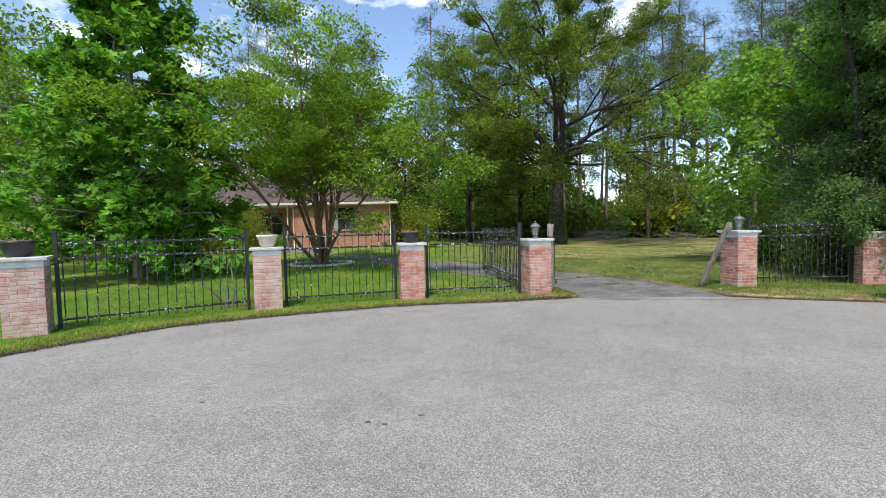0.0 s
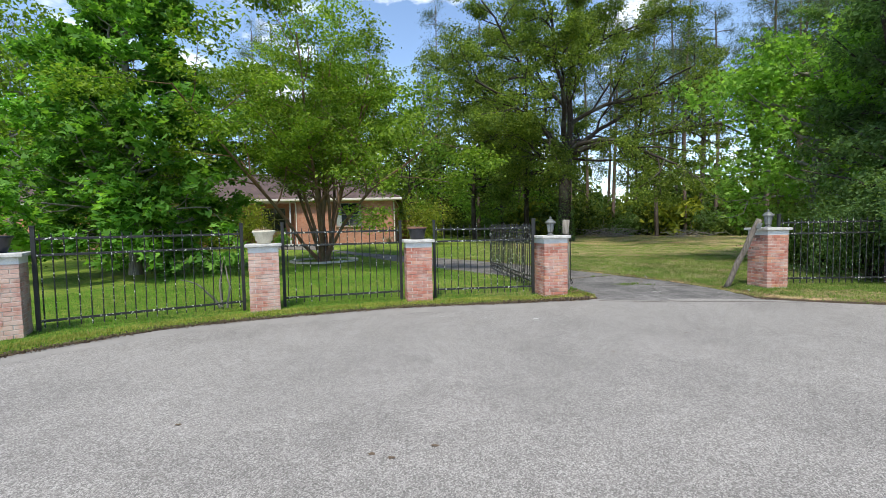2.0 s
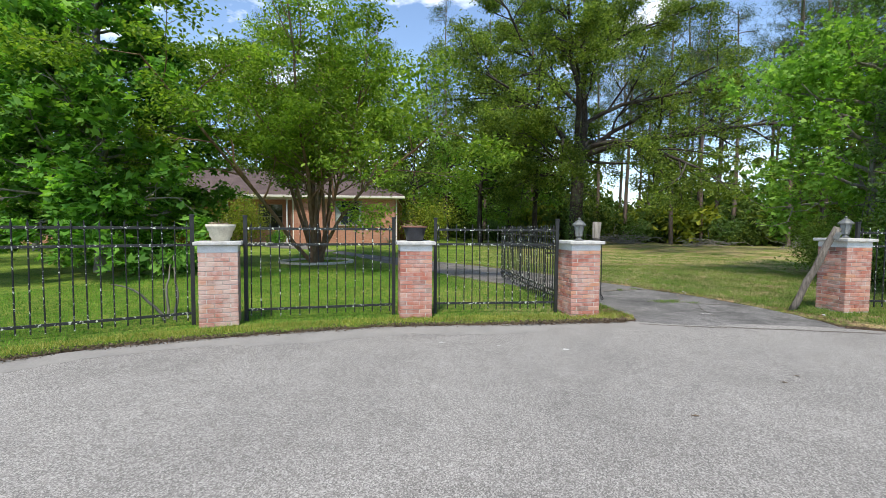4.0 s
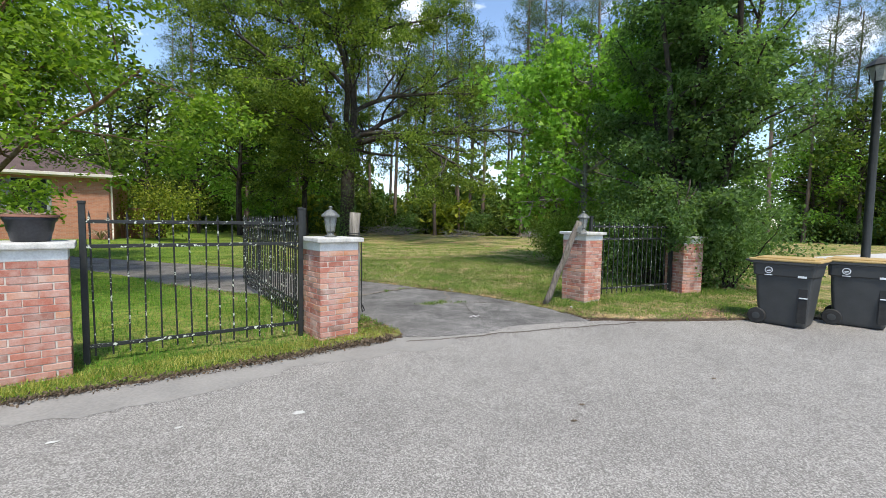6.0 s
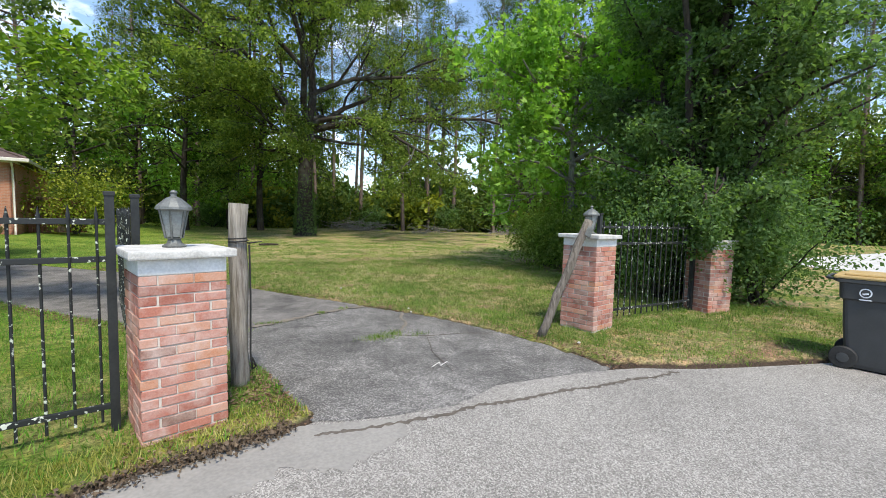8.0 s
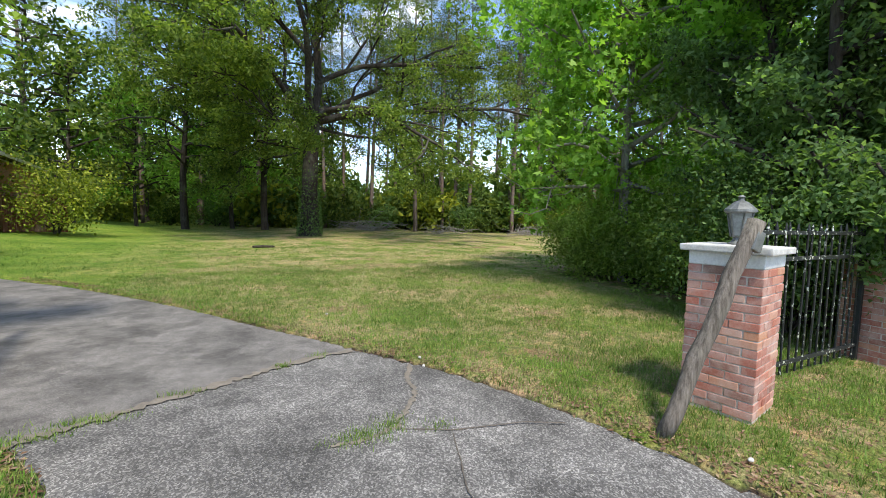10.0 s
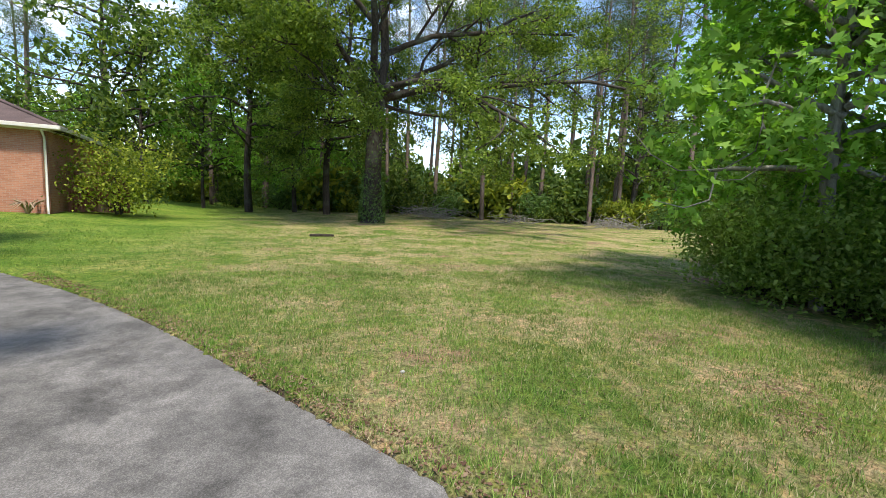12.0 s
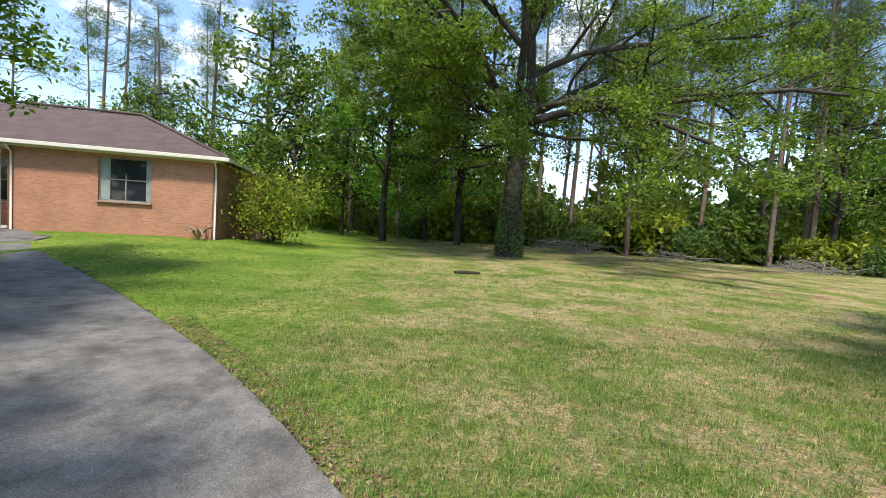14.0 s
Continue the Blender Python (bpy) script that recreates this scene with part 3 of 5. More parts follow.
# ---- things on and by the pillars ----
def lantern(at, rz, label):
    root = thing("lantern", at, rz, label, "lantern", "pillar lanterns")
    part("base", lathe([(0.075, 0), (0.08, 0.012), (0.05, 0.03), (0.04, 0.055), (0.055, 0.07)], 8), M_PEWTER, root)
    part("glass", lathe([(0.048, 0.075), (0.085, 0.26)], 6), M_LGLASS, root, "dusty lantern glass")
    for q in range(6):
        an = math.radians(q * 60)
        ca, sa = math.cos(an), math.sin(an)
        part("frame_bar", tubes("frame_bar", [([(0.054 * ca, 0.054 * sa, 0.065), (0.090 * ca, 0.090 * sa, 0.262)], [0.008, 0.008])], 5), M_PEWTER, root)
    part("roof", lathe([(0.10, 0.258), (0.118, 0.268), (0.115, 0.285), (0.085, 0.315), (0.05, 0.345), (0.022, 0.358), (0.02, 0.372), (0.028, 0.386), (0.012, 0.402)], 12),
         M_PEWTER, root, smooth=False)
    return root


c4, c5 = PILLARS[3][1], PILLARS[4][1]
lantern((c4.x, c4.y, CAP_Z + 0.02), 20, "small weathered grey metal lantern on brick pillar")
lantern((c5.x, c5.y, CAP_Z + 0.09), 50, "small dark metal lantern on brick pillar")


def round_post(name, a, b, r, label, category="post", wood=M_WOOD):
    a, b = Vector(a), Vector(b)
    root = thing(name, a, 0, label, category)
    d = b - a
    n = 9
    pts = [d * (k / (n - 1)) + Vector((0.008 * math.sin(k * 1.7), 0.008 * math.cos(k * 2.1), 0)) for k in range(n)]
    me = tubes("shaft", [([tuple(p) for p in pts], [r * (1 + 0.05 * math.sin(k * 2.6)) for k in range(n)])], 12)
    bm = bmesh.new()
    bm.from_mesh(me)
    bmesh.ops.holes_fill(bm, edges=bm.edges, sides=20)
    part("shaft", bm, wood, root, smooth=False)
    return root


wp = round_post("wooden_post", (0.10, 0.66, -0.1), (0.10, 0.68, 1.60), 0.075, "upright weathered grey wooden post behind brick pillar")
part("cable", tubes("cable", [([(0.085, -0.03, 1.35), (0.092, -0.035, 0.9), (0.088, -0.03, 0.4), (0.10, -0.05, 0.25), (0.13, -0.06, 0.28), (0.10, -0.06, 0.36)], [0.009] * 6)], 6), M_RUBBER, wp, "black cable")
part("wire_tie", tubes("wire_tie", [([(0.078 * math.cos(q), 0.078 * math.sin(q), 1.36 + 0.004 * q) for q in np.linspace(0, 12, 30)], [0.006] * 30)], 5), M_RUBBER, wp)
part("hook", tubes("hook", [([(0.08, 0, 1.36), (0.14, -0.01, 1.37), (0.19, -0.01, 1.375)], [0.007, 0.006, 0.003])], 5), M_RUBBER, wp)
lp = round_post("leaning_post", (3.66, 0.90, -0.03), (4.24, 0.725, 1.53), 0.056, "dark weathered wooden post leaning against pillar", wood=M_DARKWOOD)
part("meter_box", box((0.10, 0.04, 0.15), (0.56, -0.205, 1.42), ry=20, bev=0.012), M_PEWTER, lp, "small grey metal box")


def bowl_planter(at, label, material, profile, dry=True, seed=1):
    root = thing("planter", at, 0, label, "planter", "pillar planters")
    part("pot", lathe(profile, 28), material, root, smooth=True)
    top_r, top_z = profile[-3][0] * 0.9, profile[-3][1]
    part("soil", lathe([(top_r * 0.95, top_z - 0.03), (top_r, top_z + 0.004), (0.02, top_z + 0.02)], 16), M_SOIL, root)
    rng = np.random.default_rng(seed)
    lines = []
    for _ in range(34):
        an, rr = rng.uniform(0, 6.28), rng.uniform(0, top_r * 0.85)
        p0 = np.array((rr * math.cos(an), rr * math.sin(an), top_z))
        d = np.array((math.cos(an) * rng.uniform(0, 0.9), math.sin(an) * rng.uniform(0, 0.9), rng.uniform(0.15, 0.6)))
        L = rng.uniform(0.05, 0.20)
        lines.append(([p0, p0 + d * L * 0.5, p0 + d * L + np.array((0, 0, -0.02))], [0.006, 0.005, 0.002]))
    tagged(mesh_part("dry_growth", tubes("dry_growth", lines, 4), M_DRYPLANT, root, "dry brown stems"), kind="stuff")
    return root


c1, c2, c3 = (PILLARS[k][1] for k in range(3))
bowl_planter((c1.x - 0.1, c1.y, CAP_Z), "round black planter with dry pale stems", M_BLACKPOT,
             [(0.15, 0), (0.16, 0.01), (0.19, 0.10), (0.22, 0.20), (0.24, 0.22), (0.24, 0.25), (0.22, 0.25), (0.2, 0.23), (0.0, 0.22)][:7] + [(0.2, 0.235), (0.03, 0.23)], seed=3)
bowl_planter((c2.x + 0.02, c2.y, CAP_Z), "cream ribbed stone planter with dead plants", M_CREAMPOT,
             [(0.11, 0), (0.125, 0.01), (0.13, 0.05), (0.15, 0.06), (0.165, 0.15), (0.185, 0.16), (0.19, 0.20), (0.205, 0.21), (0.205, 0.25), (0.185, 0.25), (0.16, 0.23), (0.03, 0.225)], seed=5)
bowl_planter((c3.x, c3.y, CAP_Z), "black glazed planter with dry brown plant", M_BLACKPOT,
             [(0.13, 0), (0.14, 0.012), (0.155, 0.09), (0.162, 0.10), (0.175, 0.18), (0.185, 0.19), (0.20, 0.235), (0.185, 0.235), (0.165, 0.22), (0.03, 0.215)], seed=8)

p3rim = lathe([(0.198, 0.226), (0.208, 0.232), (0.208, 0.25), (0.195, 0.25)], 28, (c3.x, c3.y, CAP_Z))
tagged(part("pot_rim", p3rim, M_TERRA), "brown clay rim resting on black planter", "planter rim")


# ---- wheeled bins ----
def bin_thing(at, rz, label):
    root = thing("wheeled_bin", at, rz, label, "waste bin", "wheeled bins")

    def ring(bm, sx0, sx1, sy, z, r=0.05, k=4):
        vs = []
        for cx, cy, a0 in ((sx1 - r, sy - r, 0), (sx0 + r, sy - r, 90), (sx0 + r, -sy + r, 180), (sx1 - r, -sy + r, 270)):
            for q in range(k):
                an = radians(a0 + 90 * q / (k - 1))
                vs.append(bm.verts.new((cx + r * math.cos(an), cy + r * math.sin(an), z)))
        return vs
    bm = bmesh.new()
    rows = [(-0.26, 0.30, 0.24, 0.02), (-0.29, 0.315, 0.25, 0.06), (-0.33, 0.36, 0.28, 0.50), (-0.345, 0.385, 0.295, 0.78), (-0.375, 0.40, 0.315, 0.80),
            (-0.385, 0.42, 0.325, 0.97), (-0.42, 0.445, 0.345, 0.98), (-0.42, 0.445, 0.345, 1.015)]
    rr = [ring(bm, *row) for row in rows]
    for a, b in zip(rr, rr[1:]):
        n = len(a)
        for i in range(n):
            bm.faces.new((a[i], a[(i + 1) % n], b[(i + 1) % n], b[i]))
    bm.faces.new(rr[0][::-1])
    bm.faces.new(rr[-1])
    part("body", bm, M_BIN, root)
    part("grip_slot", box((0.11, 0.02, 0.52), (0.275, -0.292, 0.36), rx=-3.5, bev=0.006), M_RUBBER, root)
    part("grip_bar", box((0.10, 0.03, 0.016), (0.28, -0.30, 0.48), bev=0.004), M_WHITE, root)
    bm = box((0.90, 0.70, 0.035), (0.02, 0, 1.035), bev=0.015)
    bx(bm, (0.74, 0.56, 0.03), (0.02, 0, 1.062), bev=0.014)
    part("lid", bm, M_LID, root, "faded tan lid")
    part("handle", tubes("handle", [([(-0.42, -0.26, 1.0), (-0.49, -0.25, 1.01), (-0.50, 0, 1.01), (-0.49, 0.25, 1.01), (-0.42, 0.26, 1.0)], [0.016] * 5)], 8), M_BIN, root, smooth=True)
    for s in (-1, 1):
        w = part("wheel", lathe([(0.05, -0.03), (0.115, -0.028), (0.125, -0.015), (0.125, 0.015), (0.115, 0.028), (0.05, 0.03)], 24), M_RUBBER, root)
        w.matrix_basis = pose(-0.30, s * 0.275, 0.125, 90, 0, 0)
        h = part("hub", lathe([(0.055, -0.034), (0.05, -0.036), (0.02, -0.038)], 16), M_BIN, w)
        h2 = part("hub", lathe([(0.055, 0.034), (0.05, 0.036), (0.02, 0.038)], 16), M_BIN, w)
    part("axle", tubes("axle", [([(-0.30, -0.26, 0.125), (-0.30, 0.26, 0.125)], [0.013, 0.013])], 8), M_RUBBER, root)
    em = part("emblem", lathe([(0.052, 0), (0.052, 0.003), (0.042, 0.003)], 24), M_WHITE, root, "round white printed emblem")
    em.matrix_basis = pose(-0.16, -0.326, 0.875, 90, 0, 0)
    e2 = part("emblem_core", lathe([(0.040, 0.003), (0.040, 0.0045)], 20), M_BIN, em)
    e3 = part("emblem_figure", box((0.05, 0.018, 0.002), (0, -0.008, 0.0055), rz=12), M_WHITE, em)
    part("emblem_text", box((0.10, 0.003, 0.012), (-0.16, -0.3265, 0.80)), M_WHITE, root)
    part("number_label", box((0.105, 0.003, 0.032), (0.26, -0.322, 0.80)), M_WHITE, root, "white number label")
    return root


bin_a = bin_thing((6.55, -1.48, -0.06), -75, "charcoal wheeled bin with tan lid standing on road edge")
copy_thing(bin_a, pose(7.62, -1.95, -0.06, 0, 0, -68))


# ---- street lamp ----
lamp = thing("street_lamp", (11.5, -0.4, 0), 0, "tall black post-top street lamp on lawn", "street lamp")
part("pole", lathe([(0.11, -0.1), (0.11, 0.5), (0.085, 0.55), (0.075, 4.65), (0.09, 4.68), (0.09, 4.74)], 14), M_POST, lamp, smooth=True)
part("lamp_glass", lathe([(0.12, 4.74), (0.21, 5.05)], 8), M_LGLASS, lamp, "clear lamp glass")
for q in range(4):
    part("lamp_frame", box((0.02, 0.02, 0.33), (0.17 * math.cos(q * 1.571), 0.17 * math.sin(q * 1.571), 4.9)), M_POST, lamp)
part("lamp_roof", lathe([(0.25, 5.05), (0.26, 5.07), (0.14, 5.20), (0.05, 5.26), (0.02, 5.32)], 8), M_POST, lamp)


# ---- house ----
HX, HY, HRZ = -8.45, 22.9, 9.5
house = thing("house", (HX, HY, 0), HRZ, "single-storey red brick ranch house with brown hip roof", "house")
EAVE = 3.52


def wall_quad(bm, a, b, z0, z1, holes=()):
    """A wall from a to b with 0.2 m thickness and rectangular holes (s0, s1, z0, z1), with brick coordinates."""
    uv = bm.loops.layers.uv.verify()
    a, b = Vector((*a, 0)), Vector((*b, 0))
    d = (b - a).normalized()
    length = (b - a).length
    nrm = Vector((d.y, -d.x, 0))
    ss = sorted({0.0, length, *[h[0] for h in holes], *[h[1] for h in holes]})
    zs = sorted({z0, z1, *[h[2] for h in holes], *[h[3] for h in holes]})

    def solid(i, j):
        if not (0 <= i < len(ss) - 1 and 0 <= j < len(zs) - 1):
            return False
        sm, zm = (ss[i] + ss[i + 1]) / 2, (zs[j] + zs[j + 1]) / 2
        return not any(h[0] < sm < h[1] and h[2] < zm < h[3] for h in holes)

    def quad(pts, uvs):
        f = bm.faces.new([bm.verts.new(p) for p in pts])
        for lp_, q in zip(f.loops, uvs):
            lp_[uv].uv = q

    def at(s, z, dep):
        return a + d * s - nrm * dep + Vector((0, 0, z))
    T = 0.2
    for i in range(len(ss) - 1):
        for j in range(len(zs) - 1):
            if not solid(i, j):
                continue
            s0, s1, y0, y1 = ss[i], ss[i + 1], zs[j], zs[j + 1]
            quad([at(s0, y0, 0), at(s1, y0, 0), at(s1, y1, 0), at(s0, y1, 0)], [(s0, y0), (s1, y0), (s1, y1), (s0, y1)])
            quad([at(s1, y0, T), at(s0, y0, T), at(s0, y1, T), at(s1, y1, T)], [(s1, y0), (s0, y0), (s0, y1), (s1, y1)])
            if not solid(i - 1, j):
                quad([at(s0, y0, T), at(s0, y0, 0), at(s0, y1, 0), at(s0, y1, T)], [(0, y0), (T, y0), (T, y1), (0, y1)])
            if not solid(i + 1, j):
                quad([at(s1, y0, 0), at(s1, y0, T), at(s1, y1, T), at(s1, y1, 0)], [(0, y0), (T, y0), (T, y1), (0, y1)])
            if not solid(i, j - 1):
                quad([at(s0, y0, T), at(s1, y0, T), at(s1, y0, 0), at(s0, y0, 0)], [(s0, 0), (s1, 0), (s1, T), (s0, T)])
            if not solid(i, j + 1):
                quad([at(s0, y1, 0), at(s1, y1, 0), at(s1, y1, T), at(s0, y1, T)], [(s0, 0), (s1, 0), (s1, T), (s0, T)])


def wall(a, b, holes=(), name="wall"):
    bm = bmesh.new()
    wall_quad(bm, a, b, -0.1, EAVE, holes)
    return part(name, bm, M_HBRICK, house)


def window(x0, x1, z0, z1, y=0.0, curtain=True):
    root = part("window", box((x1 - x0 + 0.06, 0.16, 0.07), ((x0 + x1) / 2, y - 0.02, z0 - 0.035), bev=0.006), M_HBRICK, house)
    for cx, cz, sx, sz in ((x0 + 0.025, (z0 + z1) / 2, 0.05, z1 - z0), (x1 - 0.025, (z0 + z1) / 2, 0.05, z1 - z0), ((x0 + x1) / 2, z1 - 0.025, x1 - x0 - 0.1, 0.05),
                           ((x0 + x1) / 2, z0 + 0.025, x1 - x0 - 0.1, 0.05), ((x0 + x1) / 2, (z0 + z1) / 2, x1 - x0 - 0.1, 0.045), ((x0 + x1) / 2, (z0 + z1) / 2 - 0.3, 0.05, (z1 - z0) * 0.6)):
        part("window_frame", box((sx, 0.05, sz), (cx, y + 0.10, cz)), M_WFRAME, root)
    for s in (0, 1):
        xa, xb = (x0, (x0 + x1) / 2) if s == 0 else ((x0 + x1) / 2, x1)
        part("pane", box((xb - xa - 0.02, 0.008, z1 - z0 - 0.02), ((xa + xb) / 2, y + 0.115, (z0 + z1) / 2)), M_GLASS, root)
    if curtain:
        for xa, xb in ((x0 + 0.02, x0 + 0.40), (x1 - 0.22, x1 - 0.02)):
            bm = bmesh.new()
            n = 14
            vs = [[bm.verts.new((xa + (xb - xa) * i / n, y + 0.085 + 0.012 * math.sin(i * 2.1), z)) for z in (z0 + 0.05, z1 - 0.05)] for i in range(n + 1)]
            for p, q in zip(vs, vs[1:]):
                bm.faces.new((p[0], q[0], q[1], p[1]))
            part("curtain", bm, M_CURTAIN, root, "pale hanging curtain", True)
    return root


DEPTH = 11.0
wall((-7.3, 0), (0.15, 0), [(3.05, 4.95, 1.6, 3.34)])
window(-4.25, -2.35, 1.6, 3.34)
wall((0.15, 0), (0.15, DEPTH))
wall((0.15, DEPTH), (-30, DEPTH))
wall((-30, DEPTH), (-30, 0))
wall((-7.3, 1.7), (-7.3, 0))
wall((-13.6, 1.7), (-7.3, 1.7), [(0.6, 1.7, 0.15, 2.5), (3.4, 5.2, 1.3, 3.1)])
window(-10.2, -8.4, 1.3, 3.1, 1.7, False)
part("front_door", box((1.1, 0.06, 2.35), (-12.45, 1.82, 1.325), bev=0.01), M_DARK, house, "dark front door in porch shade")
wall((-13.6, 0), (-13.6, 1.7))
wall((-30, 0), (-13.6, 0), [(5.0, 7.0, 1.5, 3.1), (11.0, 13.0, 1.5, 3.1)])
window(-25.0, -23.0, 1.5, 3.1)
window(-19.0, -17.0, 1.5, 3.1)
part("porch_slab", box((6.3, 2.2, 0.3), (-10.45, 0.7, 0.15), bev=0.01), M_CONC, house)
for x in (-13.3, -11.7, -7.6):
    part("porch_post", box((0.09, 0.09, EAVE - 0.3), (x, 0.05, 0.3 + (EAVE - 0.3) / 2), bev=0.006), M_WHITEBAND, house)
for x in np.linspace(-14.1, -13.5, 7):
    part("porch_baluster", box((0.03, 0.03, 0.8), (x, -0.75, 0.72), rx=0), M_WHITEBAND, house)
part("porch_rail", box((0.75, 0.05, 0.05), (-13.8, -0.75, 1.13), ry=18), M_WHITEBAND, house, "white stair rail")
part("ceiling_board", box((30.3, DEPTH + 0.2, 0.06), (-14.95, DEPTH / 2, EAVE - 0.03)), M_TRIM, house)


def hip_roof(x0, x1, y0, y1, z, pitch):
    bm = bmesh.new()
    half = (y1 - y0) / 2
    top = z + half * pitch
    ym = (y0 + y1) / 2
    lo = [bm.verts.new(p) for p in ((x0, y0, z), (x1, y0, z), (x1, y1, z), (x0, y1, z))]
    r = [bm.verts.new((x0 + half * 0.95, ym, top)), bm.verts.new((x1 - half * 0.95, ym, top))]
    for f in ((lo[0], lo[1], r[1], r[0]), (lo[1], lo[2], r[1]), (lo[2], lo[3], r[0], r[1]), (lo[3], lo[0], r[0]), (lo[3], lo[2], lo[1], lo[0])):
        bm.faces.new(f)
    return bm


roof = part("roof", hip_roof(-30.5, 0.62, -0.42, DEPTH + 0.5, EAVE + 0.13, 0.40), M_ROOF, house, "worn brown shingle hip roof")
for a, b in (((0.62, -0.42, EAVE + 0.15), (0.62 - 5.65, DEPTH / 2, EAVE + 0.15 + 6.1 * 0.40)), ((-5.0, DEPTH / 2, EAVE + 0.15 + 2.44), (-25, DEPTH / 2, EAVE + 0.15 + 2.44))):
    part("ridge_cap", tubes("ridge_cap", [([a, b], [0.07, 0.07])], 6), M_ROOF, roof)
part("gutter", box((31.3, 0.13, 0.15), (-14.95, -0.46, EAVE + 0.07), bev=0.02), M_TRIM, house, "cream painted gutter")
part("fascia", box((0.04, DEPTH + 1.1, 0.15), (0.64, DEPTH / 2, EAVE + 0.07)), M_TRIM, house)
part("soffit", box((31.2, 0.38, 0.03), (-14.95, -0.2, EAVE + 0.0)), M_TRIM, house)
for x in (-7.15, 0.08):
    part("downpipe", tubes("downpipe", [([(x, -0.42, EAVE), (x, -0.25, EAVE - 0.15), (x, -0.05, EAVE - 0.3), (x, -0.05, 0.2), (x, -0.15, 0.1)], [0.045] * 5)], 8), M_TRIM, house, smooth=True)


corner = Matrix.Translation((HX, HY, 0)) @ pose(0, 0, 0, 0, 0, HRZ) @ Vector((0.30, 1.6, 0))
yard_fence = thing("wooden_fence", (corner.x, corner.y, float(land(np.array(corner.x), np.array(corner.y)))), HRZ, "red-brown vertical board fence beside the house corner", "fence")
for k in range(15):
    part("board", box((0.138, 0.022, 1.74), (0.07 + k * 0.147, 0, 0.89), bev=0.004), M_BOARD, yard_fence)
for z in (0.4, 1.45):
    part("rail", box((2.2, 0.045, 0.09), (1.1, 0.036, z), bev=0.004), M_BOARD, yard_fence)


# ---- trees ----
rng = np.random.default_rng(7)


def gz(x, y):
    return float(land(np.array(x), np.array(y)))


# big oak on the back lawn
lines, tips = [], []
lines.append((np.array([(0, 0, -0.3), (0, 0, 0.3), (0.02, 0, 1.2), (0.0, 0.05, 3.0), (0.05, 0.0, 5.2), (0.15, 0.05, 7.6)]), np.array([0.95, 0.72, 0.60, 0.53, 0.50, 0.50])))
lines.append((np.array([(0.12, 0.05, 7.2), (0.55, 0.1, 9.5), (0.35, 0.0, 12.5), (0.6, 0.1, 15.5), (0.4, 0.0, 19.0)]), np.array([0.34, 0.27, 0.21, 0.14, 0.05])))
OAK_LIMBS = [((0.3, 0, 7.2), (0.86, -0.40, 0.30), 14.0, 0.29), ((0.2, 0, 7.6), (0.75, 0.45, 0.40), 13.0, 0.26), ((0.0, 0, 7.9), (-0.95, 0.1, 0.16), 12.5, 0.24),
             ((0.0, 0, 7.5), (-0.50, 0.1, 0.80), 13.0, 0.32), ((0.1, 0, 7.6), (-0.25, -0.60, 0.70), 12.5, 0.27), ((0.2, 0, 7.0), (0.88, -0.2, -0.06), 9.0, 0.14),
             ((0.1, 0, 7.3), (0.35, -0.85, 0.38), 12.0, 0.23), ((0.1, 0, 7.4), (-0.65, -0.70, 0.25), 12.0, 0.22), ((0.1, 0, 7.4), (-0.5, 0.8, 0.4), 11.0, 0.2),
             ((0.1, 0, 7.6), (0.25, 0.9, 0.45), 11.0, 0.2), ((0.0, 0, 6.6), (-0.90, -0.25, -0.04), 9.5, 0.14), ((0.0, 0, 6.2), (-0.80, 0.45, -0.10), 8.5, 0.12),
             ((0.3, 0, 9.6), (0.75, -0.25, 0.55), 11.5, 0.22), ((0.2, 0, 11.0), (-0.75, -0.15, 0.55), 11.0, 0.2), ((0.2, 0, 12.4), (0.55, 0.55, 0.6), 9.5, 0.17),
             ((0.2, 0, 12.8), (-0.35, -0.7, 0.6), 9.0, 0.16), ((0.4, 0, 14.6), (0.8, -0.1, 0.5), 8.5, 0.15), ((0.4, 0, 15.4), (-0.75, 0.2, 0.55), 8.5, 0.15),
             ((0.4, 0, 17.0), (0.2, -0.5, 0.8), 6.5, 0.12), ((0.4, 0, 18.4), (-0.2, 0.3, 0.9), 5.0, 0.1), ((0.05, 0, 5.8), (-0.5, -0.80, -0.06), 8.0, 0.11)]
for p, d, L, r in OAK_LIMBS:
    limb(lines, tips, rng, p, d, L, r * 0.85, 3, (0, 4, 5, 10), 0.80, -0.006, 0.15, 0.42, 0.16, 0.3, 0.5)
oak = tree("oak_tree", (5.15, 27.8, 0), lines, tips, M_BARK, L_OAK, 10.5, 0.30, 0.18, OVAL, rng, "large spreading oak with ivy at its foot on back lawn", droop=0.5, flat=0.42, up=0.9, thin=0.010)
iv = np.stack([0.62 * np.cos(a := rng.uniform(0, 6.28, 2600)), 0.62 * np.sin(a), rng.gamma(1.6, 1.0, 2600)], -1)
iv[:, :2] *= (1.25 - 0.1 * iv[:, 2:3]).clip(0.75)
mesh_part("ivy", leaves("ivy", iv, 0.13, OVAL, rng, 0.1, 0.3, 0.8), L_HEDGE, oak, "dark ivy climbing the trunk")

